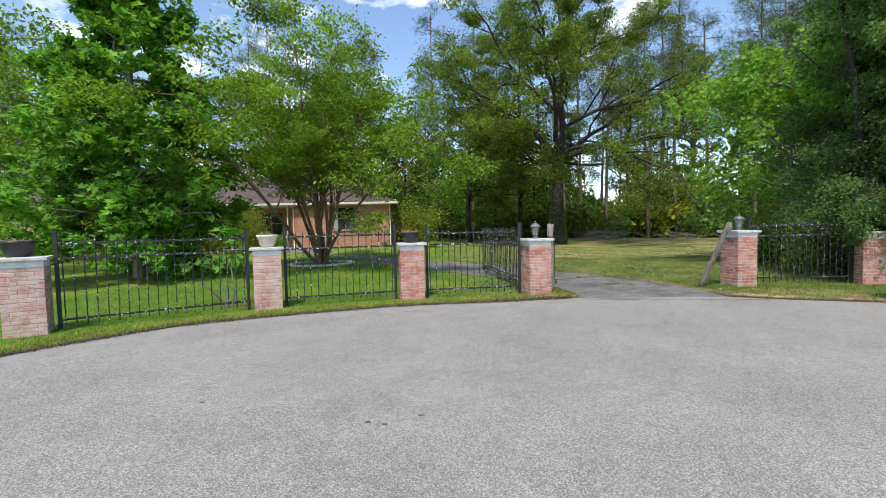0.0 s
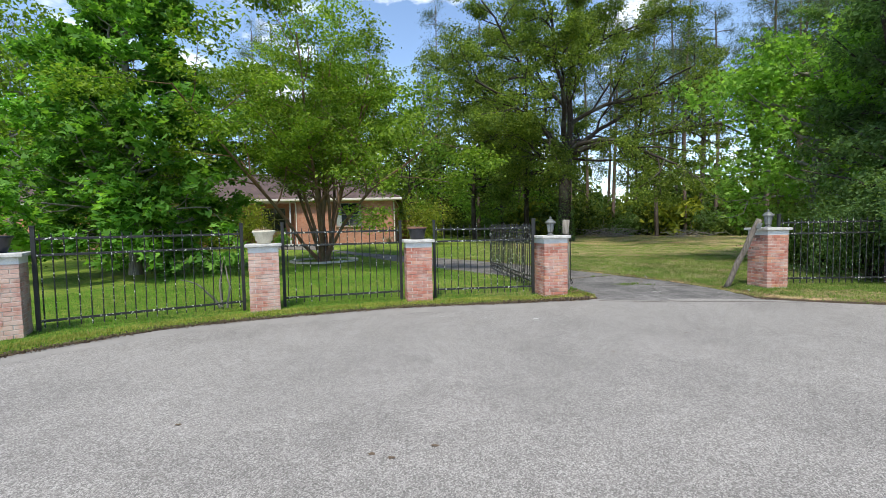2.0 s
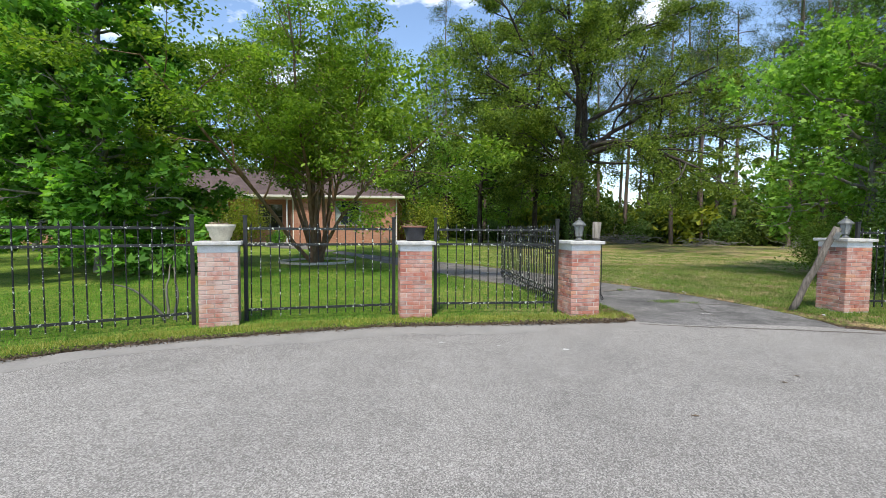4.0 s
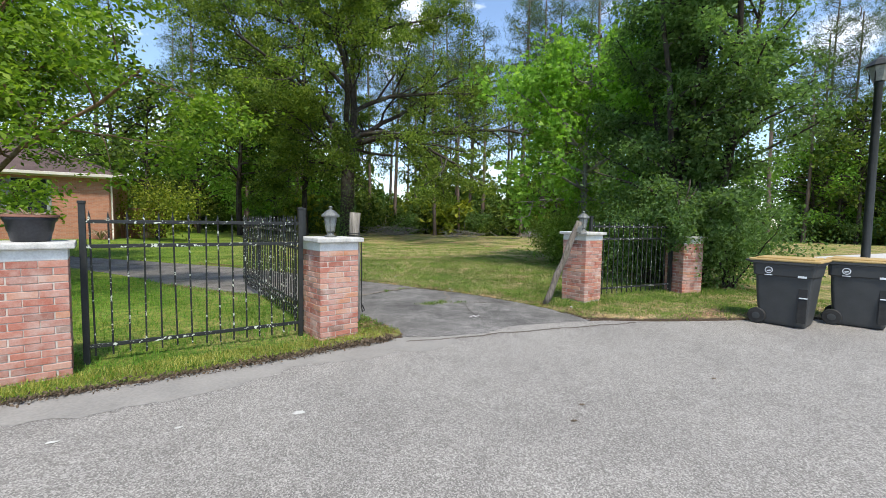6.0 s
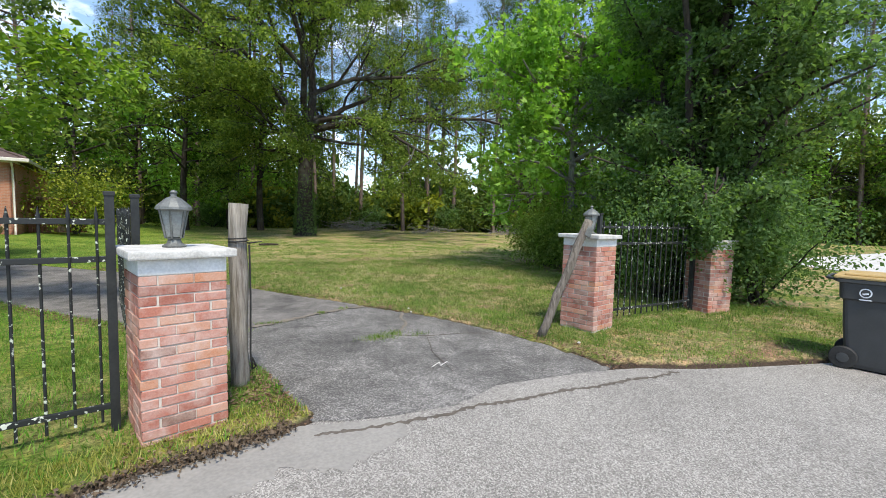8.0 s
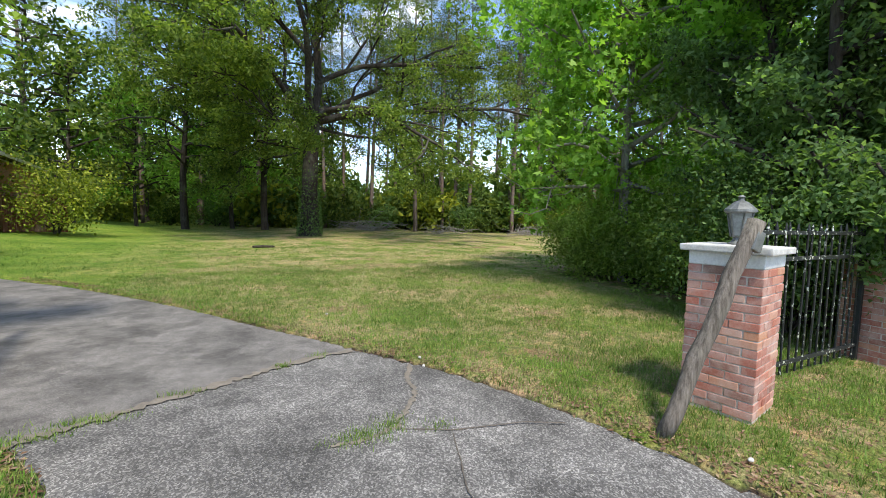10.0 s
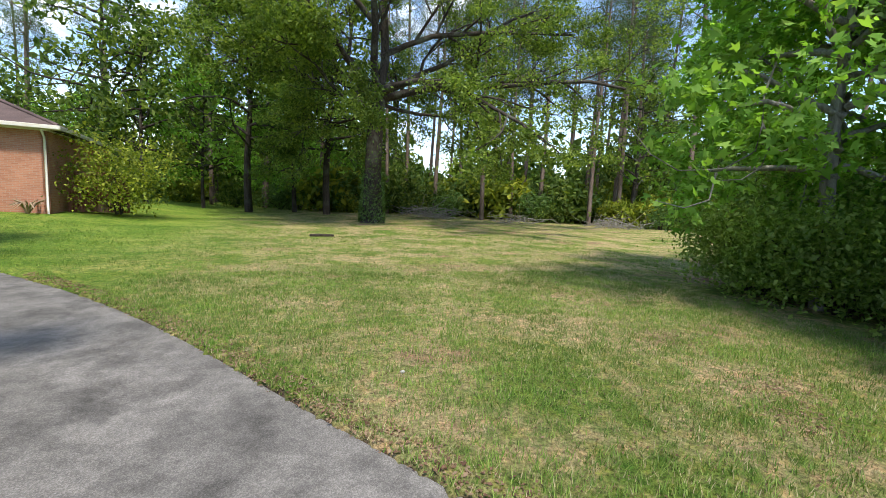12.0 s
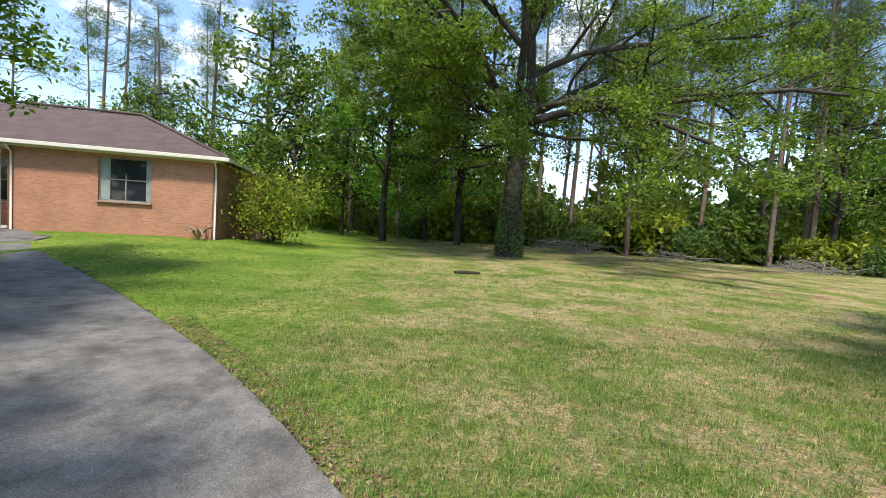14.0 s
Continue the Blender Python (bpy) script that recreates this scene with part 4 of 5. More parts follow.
# sweetgum behind the fence
lines, tips = [], []
lines.append((np.array([(0, 0, -0.2), (0, 0, 0.6), (0.05, 0, 3), (0, 0.05, 6), (0.05, 0, 9), (0, 0, 12.0)]), np.array([0.24, 0.18, 0.16, 0.12, 0.08, 0.02])))
for k in range(92):
    z = 1.25 + 10.6 * ((k + rng.uniform(0, 1)) / 92) ** 1.35
    an = k * 2.4 + rng.uniform(-0.4, 0.4)
    L = max(0.8, (4.25 - 0.30 * z)) * rng.uniform(0.72, 1.12) * (0.85 if z < 2.0 else 1.0)
    limb(lines, tips, rng, (0, 0, z), (math.cos(an), math.sin(an), -0.10 + 0.075 * z), L, 0.055, 2, (0, 3, 5), 0.8, 0.0, 0.14, 0.5, 0.2, 0.3, 0.6)
tree("sweetgum_tree", (-13.9, 4.75, 0), lines, tips, M_GBARK, L_GUM, 5.2, 0.15, 0.22, STAR, rng, "bright green sweetgum tree with low branches on lawn", up=1.1, droop=0.5, flat=0.6, thin=0.006)

# crape myrtle, many stems in a vase
lines, tips = [], []
for k in range(13):
    an = k * 2.4 + rng.uniform(-0.2, 0.2)
    lean = 0.12 + 0.80 * (k % 4) / 3 + rng.uniform(-0.05, 0.05)
    reach = 0.3 if math.cos(an - 1.15) > 0.25 else 1.0
    limb(lines, tips, rng, (0.20 * math.cos(an), 0.20 * math.sin(an), -0.05), (lean * reach * math.cos(an), lean * reach * math.sin(an), 1), rng.uniform(8.0, 9.8) * (0.85 + 0.15 * reach), 0.085, 3,
         (0, 4, 6, 9), 0.78, -0.035, 0.09, 0.40, 0.30, 0.3, 0.55)
tree("crape_myrtle", (-8.95, 9.75, 0.0), lines, tips, M_CBARK, L_CRAPE, 9.5, 0.25, 0.125, OVAL, rng, "multi-stemmed crape myrtle with light green crown in ring bed", droop=0.4, flat=0.35, up=1.1, thin=0.006)

# dark tree swallowing the last pillar
lines, tips = [], []
for k in range(9):
    an = k * 0.72
    lean = 0.04 + 0.07 * (k % 3)
    limb(lines, tips, rng, (0.35 * math.cos(an), 0.35 * math.sin(an), 0), (lean * math.cos(an), lean * math.sin(an), 1), rng.uniform(8.0, 11.5), 0.11, 3,
         (0, 4, 5, 17), 1.05, -0.016, 0.07, 0.20, 0.04)
tree("hedge_tree", (9.0, 2.3, 0), lines, tips, M_BARK, L_HEDGE, 10.0, 0.16, 0.10, OVAL, rng, "dense dark green evergreen tree over brick pillar", droop=0.9, up=0.9, flat=0.7, thin=0.008)


# ---- repeated trees and shrubs ----
def broadleaf(name, h, r, leaf, bark, label, seed, size=0.2, per=8, clear=0.25, shape=OVAL, kids=(0, 3, 4), n=22, group="woodland trees", sigma=0.36, thin=0.04):
    g = np.random.default_rng(seed)
    ls, tp = [], []
    zs = np.linspace(-0.3, h * 0.95, 8)
    ls.append((np.stack([0.12 * np.sin(zs * 0.6 + seed), 0.12 * np.cos(zs * 0.5 + seed), zs], -1), np.linspace(h * 0.016 + 0.03, 0.02, 8)))
    for k in range(n):
        f = clear + (1 - clear) * (k + g.uniform(0, 1)) / n
        an = k * 2.4 + g.uniform(-0.5, 0.5)
        L = r * (0.5 + 0.9 * math.sin(math.pi * min(1, (f - clear) / (1 - clear) * 0.85 + 0.15))) * g.uniform(0.65, 1.1)
        limb(ls, tp, g, (0, 0, f * h * 0.95), (math.cos(an), math.sin(an), g.uniform(0.1, 0.6)), L, 0.04 + 0.004 * h, 2, kids, 0.85, 0.0, 0.16, 0.52, 0.2)
    return tree(name, (0, 0, 0), ls, tp, bark, leaf, per, sigma, size, shape, g, label, "tree", group, droop=0.6, sides=4, thin=thin)


def pine(h, seed):
    g = np.random.default_rng(seed)
    ls, tp = [], []
    zs = np.linspace(-0.3, h, 9)
    ls.append((np.stack([0.25 * np.sin(zs * 0.14 + seed), 0.2 * np.cos(zs * 0.17 + seed), zs], -1), np.linspace(0.22, 0.05, 9)))
    for k in range(30):
        f = 0.50 + 0.5 * (k + g.uniform(0, 1)) / 30
        an = g.uniform(0, 6.28)
        limb(ls, tp, g, (0, 0, f * h), (math.cos(an), math.sin(an), g.uniform(-0.1, 0.5)), (1.15 - f) * 4.2 * g.uniform(0.5, 1.2) + 0.7, 0.045, 1, (0, 4), 0.8, 0.02, 0.2, 0.5, 0.35)
    for k in range(5):
        an = g.uniform(0, 6.28)
        limb(ls, tp, g, (0, 0, g.uniform(0.25, 0.5) * h), (math.cos(an), math.sin(an), 0.1), g.uniform(0.6, 1.6), 0.03, 0, (0,), 0.8)
    tp = [t for t in tp if t[2] > 0.48 * h]
    return tree("pine_tree", (0, 0, 0), ls, tp, M_PBARK, L_PINE, 5.0, 0.40, 0.55, NEEDLES, g, "tall slender pine with bare trunk in woodland", "tree", "woodland pines", droop=0.0, up=0.5, sides=4, thin=0.03)


def bush(name, r, h, leaf, label, seed, size=0.12, count=2600, group="woodland shrubs", shape=OVAL, bare=0.02, stems=11):
    g = np.random.default_rng(seed)
    ls, tp = [], []
    for k in range(stems):
        an = k * 2.4
        limb(ls, tp, g, (0.1 * math.cos(an), 0.1 * math.sin(an), 0), (math.cos(an) * g.uniform(0.1, 0.9) * r / h, math.sin(an) * g.uniform(0.1, 0.9) * r / h, 1), h * g.uniform(0.65, 1.0),
             0.03, 2, (0, 3, 6), 0.9, -0.03, 0.16, 0.5, 0.08)
    root = thing(name, (0, 0, 0), 0, label, "shrub", group)
    mesh_part("woody_base", tubes("woody_base", [q for q in ls if q[1][0] > 0.02], 3), M_BARK if stems > 5 else M_GBARK, root)
    pts = scatter(tp, count / len(tp), 0.16 * (r + h) / 2, g, 0.8)
    pts = pts[pts[:, 2] > bare]
    mesh_part("foliage", leaves("foliage", pts, size, shape, g, 0.5, 0.35, 0.4), leaf, root)
    return root


SET = set()


def place(masters, spots, g, smin=0.85, smax=1.15):
    """Spread copies of the masters over the spots; the first of each keeps a spot of its own."""
    used = set()
    for k, (x, y) in enumerate(spots):
        m = masters[int(g.integers(0, len(masters)))] if k >= len(masters) else masters[k]
        s = g.uniform(smin, smax)
        mat = pose(x, y, gz(x, y) - 0.03, 0, 0, g.uniform(0, 360))
        if id(m) not in used and m.name not in SET:
            used.add(id(m))
            SET.add(m.name)
            m.matrix_basis = mat
        else:
            copy_thing(m, mat).scale = (s, s, s * g.uniform(0.92, 1.08))


def belt(line, count, depth, g):
    """Random spots in a belt that follows the line, on its left."""
    line = np.array(line, float)
    seg = np.diff(line, axis=0)
    cum = np.concatenate([[0], np.cumsum(np.linalg.norm(seg, axis=1))])
    out = []
    for k in range(count):
        s = (k + g.uniform(0, 1)) / count * cum[-1]
        i = min(len(seg) - 1, int(np.searchsorted(cum, s, "right") - 1))
        d = seg[i] / np.linalg.norm(seg[i])
        p = line[i] + d * (s - cum[i]) + np.array((-d[1], d[0])) * g.uniform(*depth)
        out.append((float(p[0]), float(p[1])))
    order = list(range(count))
    g.shuffle(order)
    return [out[i] for i in order]


g = np.random.default_rng(21)
EDGE = [(-60, 30), (-42, 46), (-22, 48), (-4, 44), (12, 41), (22, 35), (30, 29), (38, 26), (47, 22), (52, 8), (50, -12)]
pines = [pine(24, 31), pine(28, 32), pine(21, 33), pine(26, 34)]
place(pines, belt(EDGE, 64, (1, 22), g) + belt([(8, 42), (22, 36), (32, 29)], 14, (2, 16), g), g)
place(pines, [(16.0, 37.0), (19.5, 38.0), (22.0, 37.5), (24.5, 33.0), (13.5, 42.0), (27.5, 33.5)], g)
woods = [broadleaf("woodland_tree", 11, 3.0, L_WOOD, M_BARK, "leafy understory tree at woodland edge", 41, 0.34, 3.6, kids=(0, 3, 3)), broadleaf("woodland_tree", 8.5, 2.8, L_LIME, M_BARK, "fresh green understory tree at woodland edge", 42, 0.30, 3.6, kids=(0, 3, 3)),
         broadleaf("woodland_tree", 14, 3.6, L_WOOD, M_BARK, "tall leafy tree at woodland edge", 43, 0.36, 3.6, kids=(0, 3, 3))]
wood_spots = belt(EDGE, 40, (0.5, 8), g) + belt(EDGE, 32, (9, 20), g)
place(woods, [q for k, q in enumerate(wood_spots) if not (8 < q[0] < 33) or k % 4 == 0], g)
place(woods, [(-9.5, 37.5), (-6.0, 39.0), (-2.5, 36.0), (0.5, 38.5), (3.0, 36.5), (-12.5, 40.0)], g, 1.0, 1.2)
shrubs = [bush("woodland_shrub", 1.6, 2.0, L_WOOD, "leafy shrub at the woodland edge", 51, 0.25, 1350), bush("woodland_shrub", 1.4, 1.7, L_YEL, "yellow-green shrub at the woodland edge", 52, 0.25, 1350),
          bush("woodland_shrub", 1.8, 2.6, L_HEDGE, "dark shrub at the woodland edge", 53, 0.25, 1350)]
RIGHT = [(44, 22), (51, 8), (51, -16)]
place(woods, belt(RIGHT, 14, (-1, 6), g), g)
place(pines, belt([(30, 29), (44, 22), (51, 8)], 9, (-1, 8), g), g)
place(shrubs, belt(RIGHT, 14, (-2, 3), g) + belt(EDGE, 72, (-0.5, 4), g) + belt(EDGE, 50, (4, 14), g), g, 0.8, 1.6)

place(shrubs, belt([(2, 43), (14, 40.5), (24, 34.5), (34, 28)], 26, (1, 9), g), g, 1.7, 2.7)

# row of trees and shrubs along the right of the lawn
lime = broadleaf("lime_tree", 7.6, 2.6, L_LIME, M_GBARK, "fresh lime-green tree leaning over the lawn", 61, 0.15, 6.0, 0.26, STAR, (0, 4, 5), 28, "side trees", 0.22)
lime.matrix_basis = pose(9.7, 6.7, 0, 0, 0, 30)
copy_thing(lime, pose(12.6, 7.4, 0, 0, 0, 250))
side = [bush("side_shrub", 1.5, 2.2, L_SIDE, "green shrub trailing onto the lawn", 71, 0.085, 12000, "side shrubs"), bush("side_shrub", 1.4, 1.8, L_SIDE, "leafy shrub trailing onto the lawn", 72, 0.09, 11000, "side shrubs")]
place(side, [(9.4, 4.7), (9.6, 6.3), (9.6, 7.7), (10.4, 3.6), (10.9, 8.0), (10.9, 5.6), (12.0, 6.6)], g, 0.9, 1.2)

# yellowish shrub at the house corner, clipped shrubs before the porch
yb = bush("yellow_shrub", 2.2, 3.4, L_YEL, "yellow-green shrub beside the house corner", 81, 0.15, 5000, "house shrubs")
yb.matrix_basis = pose(-6.6, 24.6, 0.2)
cone = bush("clipped_shrub", 1.7, 2.9, L_YEL, "rounded yellow-green clipped shrub before the porch", 82, 0.12, 8000, "house shrubs")
cone.matrix_basis = pose(-17.9, 19.2, 0.25)
copy_thing(cone, pose(-21.6, 17.6, 0.2, 0, 0, 130))
low = bush("low_shrub", 0.9, 0.9, L_GUM, "low bright shrub in the flower bed", 83, 0.12, 1500, "house shrubs")
place([low], [(-16.0, 20.4), (-20.5, 19.2), (-23.0, 18.0), (-25.0, 17.0), (-28, 16.5)], g)
left = broadleaf("garden_tree", 9, 3.6, L_CRAPE, M_GBARK, "yellow-green garden tree on the side lawn", 91, 0.18, 9, 0.12, OVAL, (0, 4, 5), 24, "garden trees", 0.3)
left.matrix_basis = pose(-20.5, 6.5, 0)
copy_thing(left, pose(-27, 14, 0, 0, 0, 120))
sap = bush("fence_sapling", 0.35, 1.45, L_GUM, "bright sapling with lobed leaves behind fence", 95, 0.14, 330, "", STAR, 0.85, 3)
sap.matrix_basis = pose(-6.85, -1.35, 0)

drape = bush("draped_shrub", 1.0, 2.1, L_HEDGE, "dark shrub growing over the brick pillar", 97, 0.075, 9000, "side shrubs")
drape.matrix_basis = pose(8.85, 1.75, 0)
copy_thing(drape, pose(9.2, 1.15, 0, 0, 0, 100))
copy_thing(drape, pose(7.9, 2.3, 0, 0, 0, 200))
hang = np.random.default_rng(98)
ls, tp = [], []
for k in range(16):
    top = np.array((hang.uniform(-0.5, 1.0), hang.uniform(-0.3, 0.7), hang.uniform(1.9, 2.6)))
    limb(ls, tp, hang, top, (hang.uniform(-0.8, 0.1), hang.uniform(-0.8, 0.0), -0.5), hang.uniform(1.0, 1.5), 0.02, 2, (0, 3, 5), 0.7, -0.10, 0.12, 0.45, 0.1)
for p0 in ((0.9, 0.7, 0), (0.75, 0.9, 0)):
    ls.append((np.array([p0, (0.7, 0.6, 1.3), (0.3, 0.3, 2.5)]), np.array([0.035, 0.03, 0.012])))
tree("hanging_shrub", (7.9, 1.35, 0), ls, [q for q in tp if q[2] > 0.55], M_BARK, L_HEDGE, 9.0, 0.10, 0.085, OVAL, hang, "dark leafy sprays hanging over the brick pillar", "shrub", "side shrubs", thin=0.006)

# far woods behind the first trees
h = np.random.default_rng(99)
far_spots = np.array(belt(EDGE, 30000, (10, 30), h))
far_pts = np.concatenate([far_spots, h.gamma(1.4, 2.3, (len(far_spots), 1))], axis=1)
low_spots = np.array(belt(EDGE, 26000, (7, 26), h))
far_pts = np.concatenate([far_pts, np.concatenate([low_spots, h.uniform(0.0, 5.0, (len(low_spots), 1))], axis=1)])
tagged(mesh_part("far_woods", leaves("far_woods", far_pts, 1.35, OVAL, h, 0.4, 0.4, 0.4), L_WOOD), "dense green woodland in the distance", "woodland", kind="stuff")

# bare pale vine hanging from the side tree
vine = thing("bare_vine", (7.9, 6.9, 0), 0, "pale bare curved vine hanging from side tree", "vine")
VINES = [[(1.2, 0.6, 4.2), (0.55, 0.25, 3.5), (0.40, 0.1, 3.0), (0.25, 0.05, 2.55), (-0.2, 0.2, 2.25), (-0.8, 0.5, 2.2), (-1.2, 0.7, 2.45), (-1.5, 0.9, 2.9)],
         [(0.40, 0.1, 3.0), (0.5, 0.0, 2.7), (0.35, 0.0, 2.3), (0.1, 0.1, 2.1), (-0.4, 0.3, 2.05)],
         [(1.9, 0.2, 2.9), (1.3, 0.1, 2.75), (0.9, 0.1, 2.6), (0.6, 0.1, 2.7)],
         [(-0.1, 0.4, 2.2), (-0.3, 0.3, 1.75), (-0.7, 0.4, 1.6), (-1.1, 0.6, 1.7)],
         [(1.9, 0.4, 0), (1.8, 0.3, 1.5), (1.9, 0.2, 2.9), (1.2, 0.6, 4.2)]]
for q in VINES:
    part("vine_stem", tubes("vine_stem", [(q, np.linspace(0.02, 0.007, len(q)))], 6), M_GBARK, vine, smooth=True)


# ---- ground details ----
def ribbon(name, pts, width, zfun, material, label, category, seed=1, kind="stuff"):
    """An uneven strip lying on the ground along the points."""
    h = np.random.default_rng(seed)
    pts = np.array(pts, float)
    seg = np.linalg.norm(np.diff(pts, axis=0), axis=1)
    cum = np.concatenate([[0], np.cumsum(seg)])
    s = np.arange(0, cum[-1], max(0.03, width * 0.5))
    x, y = np.interp(s, cum, pts[:, 0]), np.interp(s, cum, pts[:, 1])
    tx, ty = np.gradient(x), np.gradient(y)
    ln = np.hypot(tx, ty) + 1e-9
    nx, ny = -ty / ln, tx / ln
    wob = np.convolve(h.normal(0, 1, len(s) + 8), np.ones(9) / 3, "valid")[: len(s)] * width * 0.3
    x, y = x + nx * wob, y + ny * wob
    wa, wb = width * h.uniform(0.02, 0.9, len(s)), width * h.uniform(0.02, 0.9, len(s))
    z = np.array([zfun(a, b) for a, b in zip(x, y)])
    v = np.concatenate([np.stack([x + nx * wa, y + ny * wa, z], -1), np.stack([x, y, z + 0.006], -1), np.stack([x - nx * wb, y - ny * wb, z], -1)])
    n = len(s)
    i = np.arange(n - 1)
    f = np.concatenate([np.stack([i + n, i + n + 1, i + 1, i], -1), np.stack([i + 2 * n, i + 2 * n + 1, i + n + 1, i + n], -1)])
    return tagged(mesh_part(name, raw_mesh(name, v, f), material), label, category, kind=kind)


def road_z(x, y):
    return -0.056


def on_drive(x, y):
    return drive_z(x, y) + 0.003


VERGE = np.array([(-8.9, -6.6), (-8.1, -4.66), (-6.95, -2.98), (-5.38, -2.08), (-3.38, -1.18), (-1.5, -0.80), (-0.3, -0.50), (0.4, -0.30), (1.2, -0.5)])


def silt_strip():
    """Fine washed silt along the foot of the verge, with a ragged inner edge."""
    hh = np.random.default_rng(14)
    t = np.linspace(0, len(VERGE) - 1, 160)
    x, y = np.interp(t, range(len(VERGE)), VERGE[:, 0]), np.interp(t, range(len(VERGE)), VERGE[:, 1])
    tx, ty = np.gradient(x), np.gradient(y)
    ln = np.hypot(tx, ty)
    nx, ny = ty / ln, -tx / ln
    w = 0.42 + 0.16 * np.sin(t * 3.1) * np.sin(t * 1.3 + 1) + hh.normal(0, 0.035, len(t))
    w[-14:] *= np.linspace(1, 0.3, 14)
    v = np.concatenate([np.stack([x - nx * 0.12, y - ny * 0.12, np.full(len(t), -0.0545)], -1), np.stack([x + nx * w, y + ny * w, np.full(len(t), -0.0575)], -1)])
    i = np.arange(len(t) - 1)
    f = np.stack([i, i + len(t), i + len(t) + 1, i + 1], -1)
    return tagged(mesh_part("silt", raw_mesh("silt", v, f), M_SILT), "smooth band of grey silt along the road edge", "silt", kind="stuff")


silt_strip()
ribbon("road_joint", [(0.55, -0.36), (1.1, -0.46), (2.0, -0.44), (2.9, -0.50), (3.6, -0.56), (4.3, -0.62)], 0.045, road_z, M_CRACK, "dark cracked joint between road and driveway", "crack", 3)
ribbon("drive_crack", JOINT[:-1], 0.09, on_drive, M_SAND, "sandy joint across the driveway with weeds", "crack", 4)
ribbon("drive_crack", [(2.55, 3.0), (2.42, 2.64), (2.35, 2.24), (2.0, 1.78), (1.5, 1.70)], 0.045, on_drive, M_SAND, "crack in the driveway filled with soil", "crack", 5)
ribbon("drive_crack", [(2.36, 1.62), (2.22, 1.2), (2.13, 0.94), (2.05, 0.3)], 0.008, on_drive, M_CRACK, "thin crack in the driveway", "crack", 6)
ribbon("drive_crack", [(2.0, 1.76), (2.36, 1.61), (2.9, 1.5), (3.2, 1.35)], 0.012, on_drive, M_CRACK, "thin crack in the driveway", "crack", 7)


def grass(name, pts, size, label, material=L_GRASS, seed=1):
    h = np.random.default_rng(seed)
    pts = np.asarray(pts)
    n = len(pts)
    tv, tf = BLADE
    an = h.uniform(0, 6.28, n)
    s = size * h.uniform(0.5, 1.3, n)
    lean = h.uniform(0, 1.2, n)
    c, q = np.cos(an), np.sin(an)
    v = np.zeros((n, 3, 3))
    for k, (a, b, z) in enumerate(tv):
        xx, yy = a * 0.75 * s, (b + (lean if k == 2 else 0) * 0.8) * s
        v[:, k] = pts + np.stack([c * xx - q * yy, q * xx + c * yy, z * s], -1)
    return tagged(mesh_part(name, raw_mesh(name, v.reshape(-1, 3), (tf[None] + (np.arange(n) * 3)[:, None, None]).reshape(-1, 3)), material), label, "grass", kind="stuff")


def spread(n, x0, x1, y0, y1, ok, h):
    """n random points on the ground where ok allows, in the rectangle."""
    x, y = h.uniform(x0, x1, n), h.uniform(y0, y1, n)
    m = ok(x, y)
    x, y = x[m], y[m]
    return np.stack([x, y, ground_z(x, y) - 0.004], -1)


def off_paving(x, y):
    return (signed(x, y, ROAD) > 0.05) & (signed(x, y, DRIVE) > 0.0)


def tufts(n, each, sigma, x0, x1, y0, y1, h):
    """Blades in small bunches on the ground."""
    x, y = h.uniform(x0, x1, n), h.uniform(y0, y1, n)
    keep = off_paving(x, y) & (wave(x * 1.9 + 3, y * 1.7) + 0.8 * wave(x * 5.3, y * 4.9) > h.uniform(-1.9, 0.9, n))
    x, y = np.repeat(x[keep], each), np.repeat(y[keep], each)
    x, y = x + h.normal(0, sigma, len(x)), y + h.normal(0, sigma, len(y))
    return np.stack([x, y, ground_z(x, y) - 0.004], -1)


h = np.random.default_rng(77)
grass("grass", tufts(17000, 14, 0.04, -1.5, 8.5, 0.5, 10.5, h), 0.05, "short mown green grass in bunches on back lawn", seed=3)
grass("grass", spread(52000, -1.5, 8.5, 0.5, 10.5, off_paving, h), 0.045, "thin mown grass blades on back lawn", seed=13)
grass("dry_grass", spread(90000, -1.0, 8.5, 1.5, 11.5, off_paving, h), 0.04, "dry straw blades lying in the lawn", L_STRAW, seed=14)
grass("grass", tufts(9000, 10, 0.06, -10, 12, 10, 21, h), 0.06, "mown grass bunches across back lawn", seed=4)
front = spread(110000, -12, 0.6, -5.0, 7.0, lambda x, y: off_paving(x, y), h)
grass("grass", front, 0.055, "thick green grass behind the fence", L_LUSH, seed=5)
grass("grass", tufts(5000, 12, 0.05, 3.4, 9.5, -2.0, 2.6, h), 0.05, "thin grass around the gate pillar", seed=15)
verge = spread(300000, -9.5, 0.7, -6.5, 0.7, lambda x, y: off_paving(x, y) & (signed(x, y, ROAD) < 0.42), h)
grass("verge_weeds", verge, 0.048, "low yellowish ground cover along the road edge", L_YELGRASS, seed=6)
tuft = np.concatenate([np.stack([h.normal(cx, sx, n), h.normal(cy, sy, n), np.full(n, -0.03)], -1) for cx, cy, sx, sy, n in
                       ((1.75, 1.74, 0.13, 0.07, 420), (1.98, 1.86, 0.07, 0.07, 220), (1.35, 3.38, 0.04, 0.03, 130), (0.0, 2.68, 0.17, 0.04, 300), (-0.4, 2.52, 0.2, 0.05, 420), (2.3, 1.68, 0.06, 0.04, 90), (0.55, 2.98, 0.10, 0.03, 110), (1.75, 3.58, 0.06, 0.04, 80))])
grass("weed_tuft", tuft, 0.04, "weeds growing out of the driveway crack", L_GRASS, seed=7)


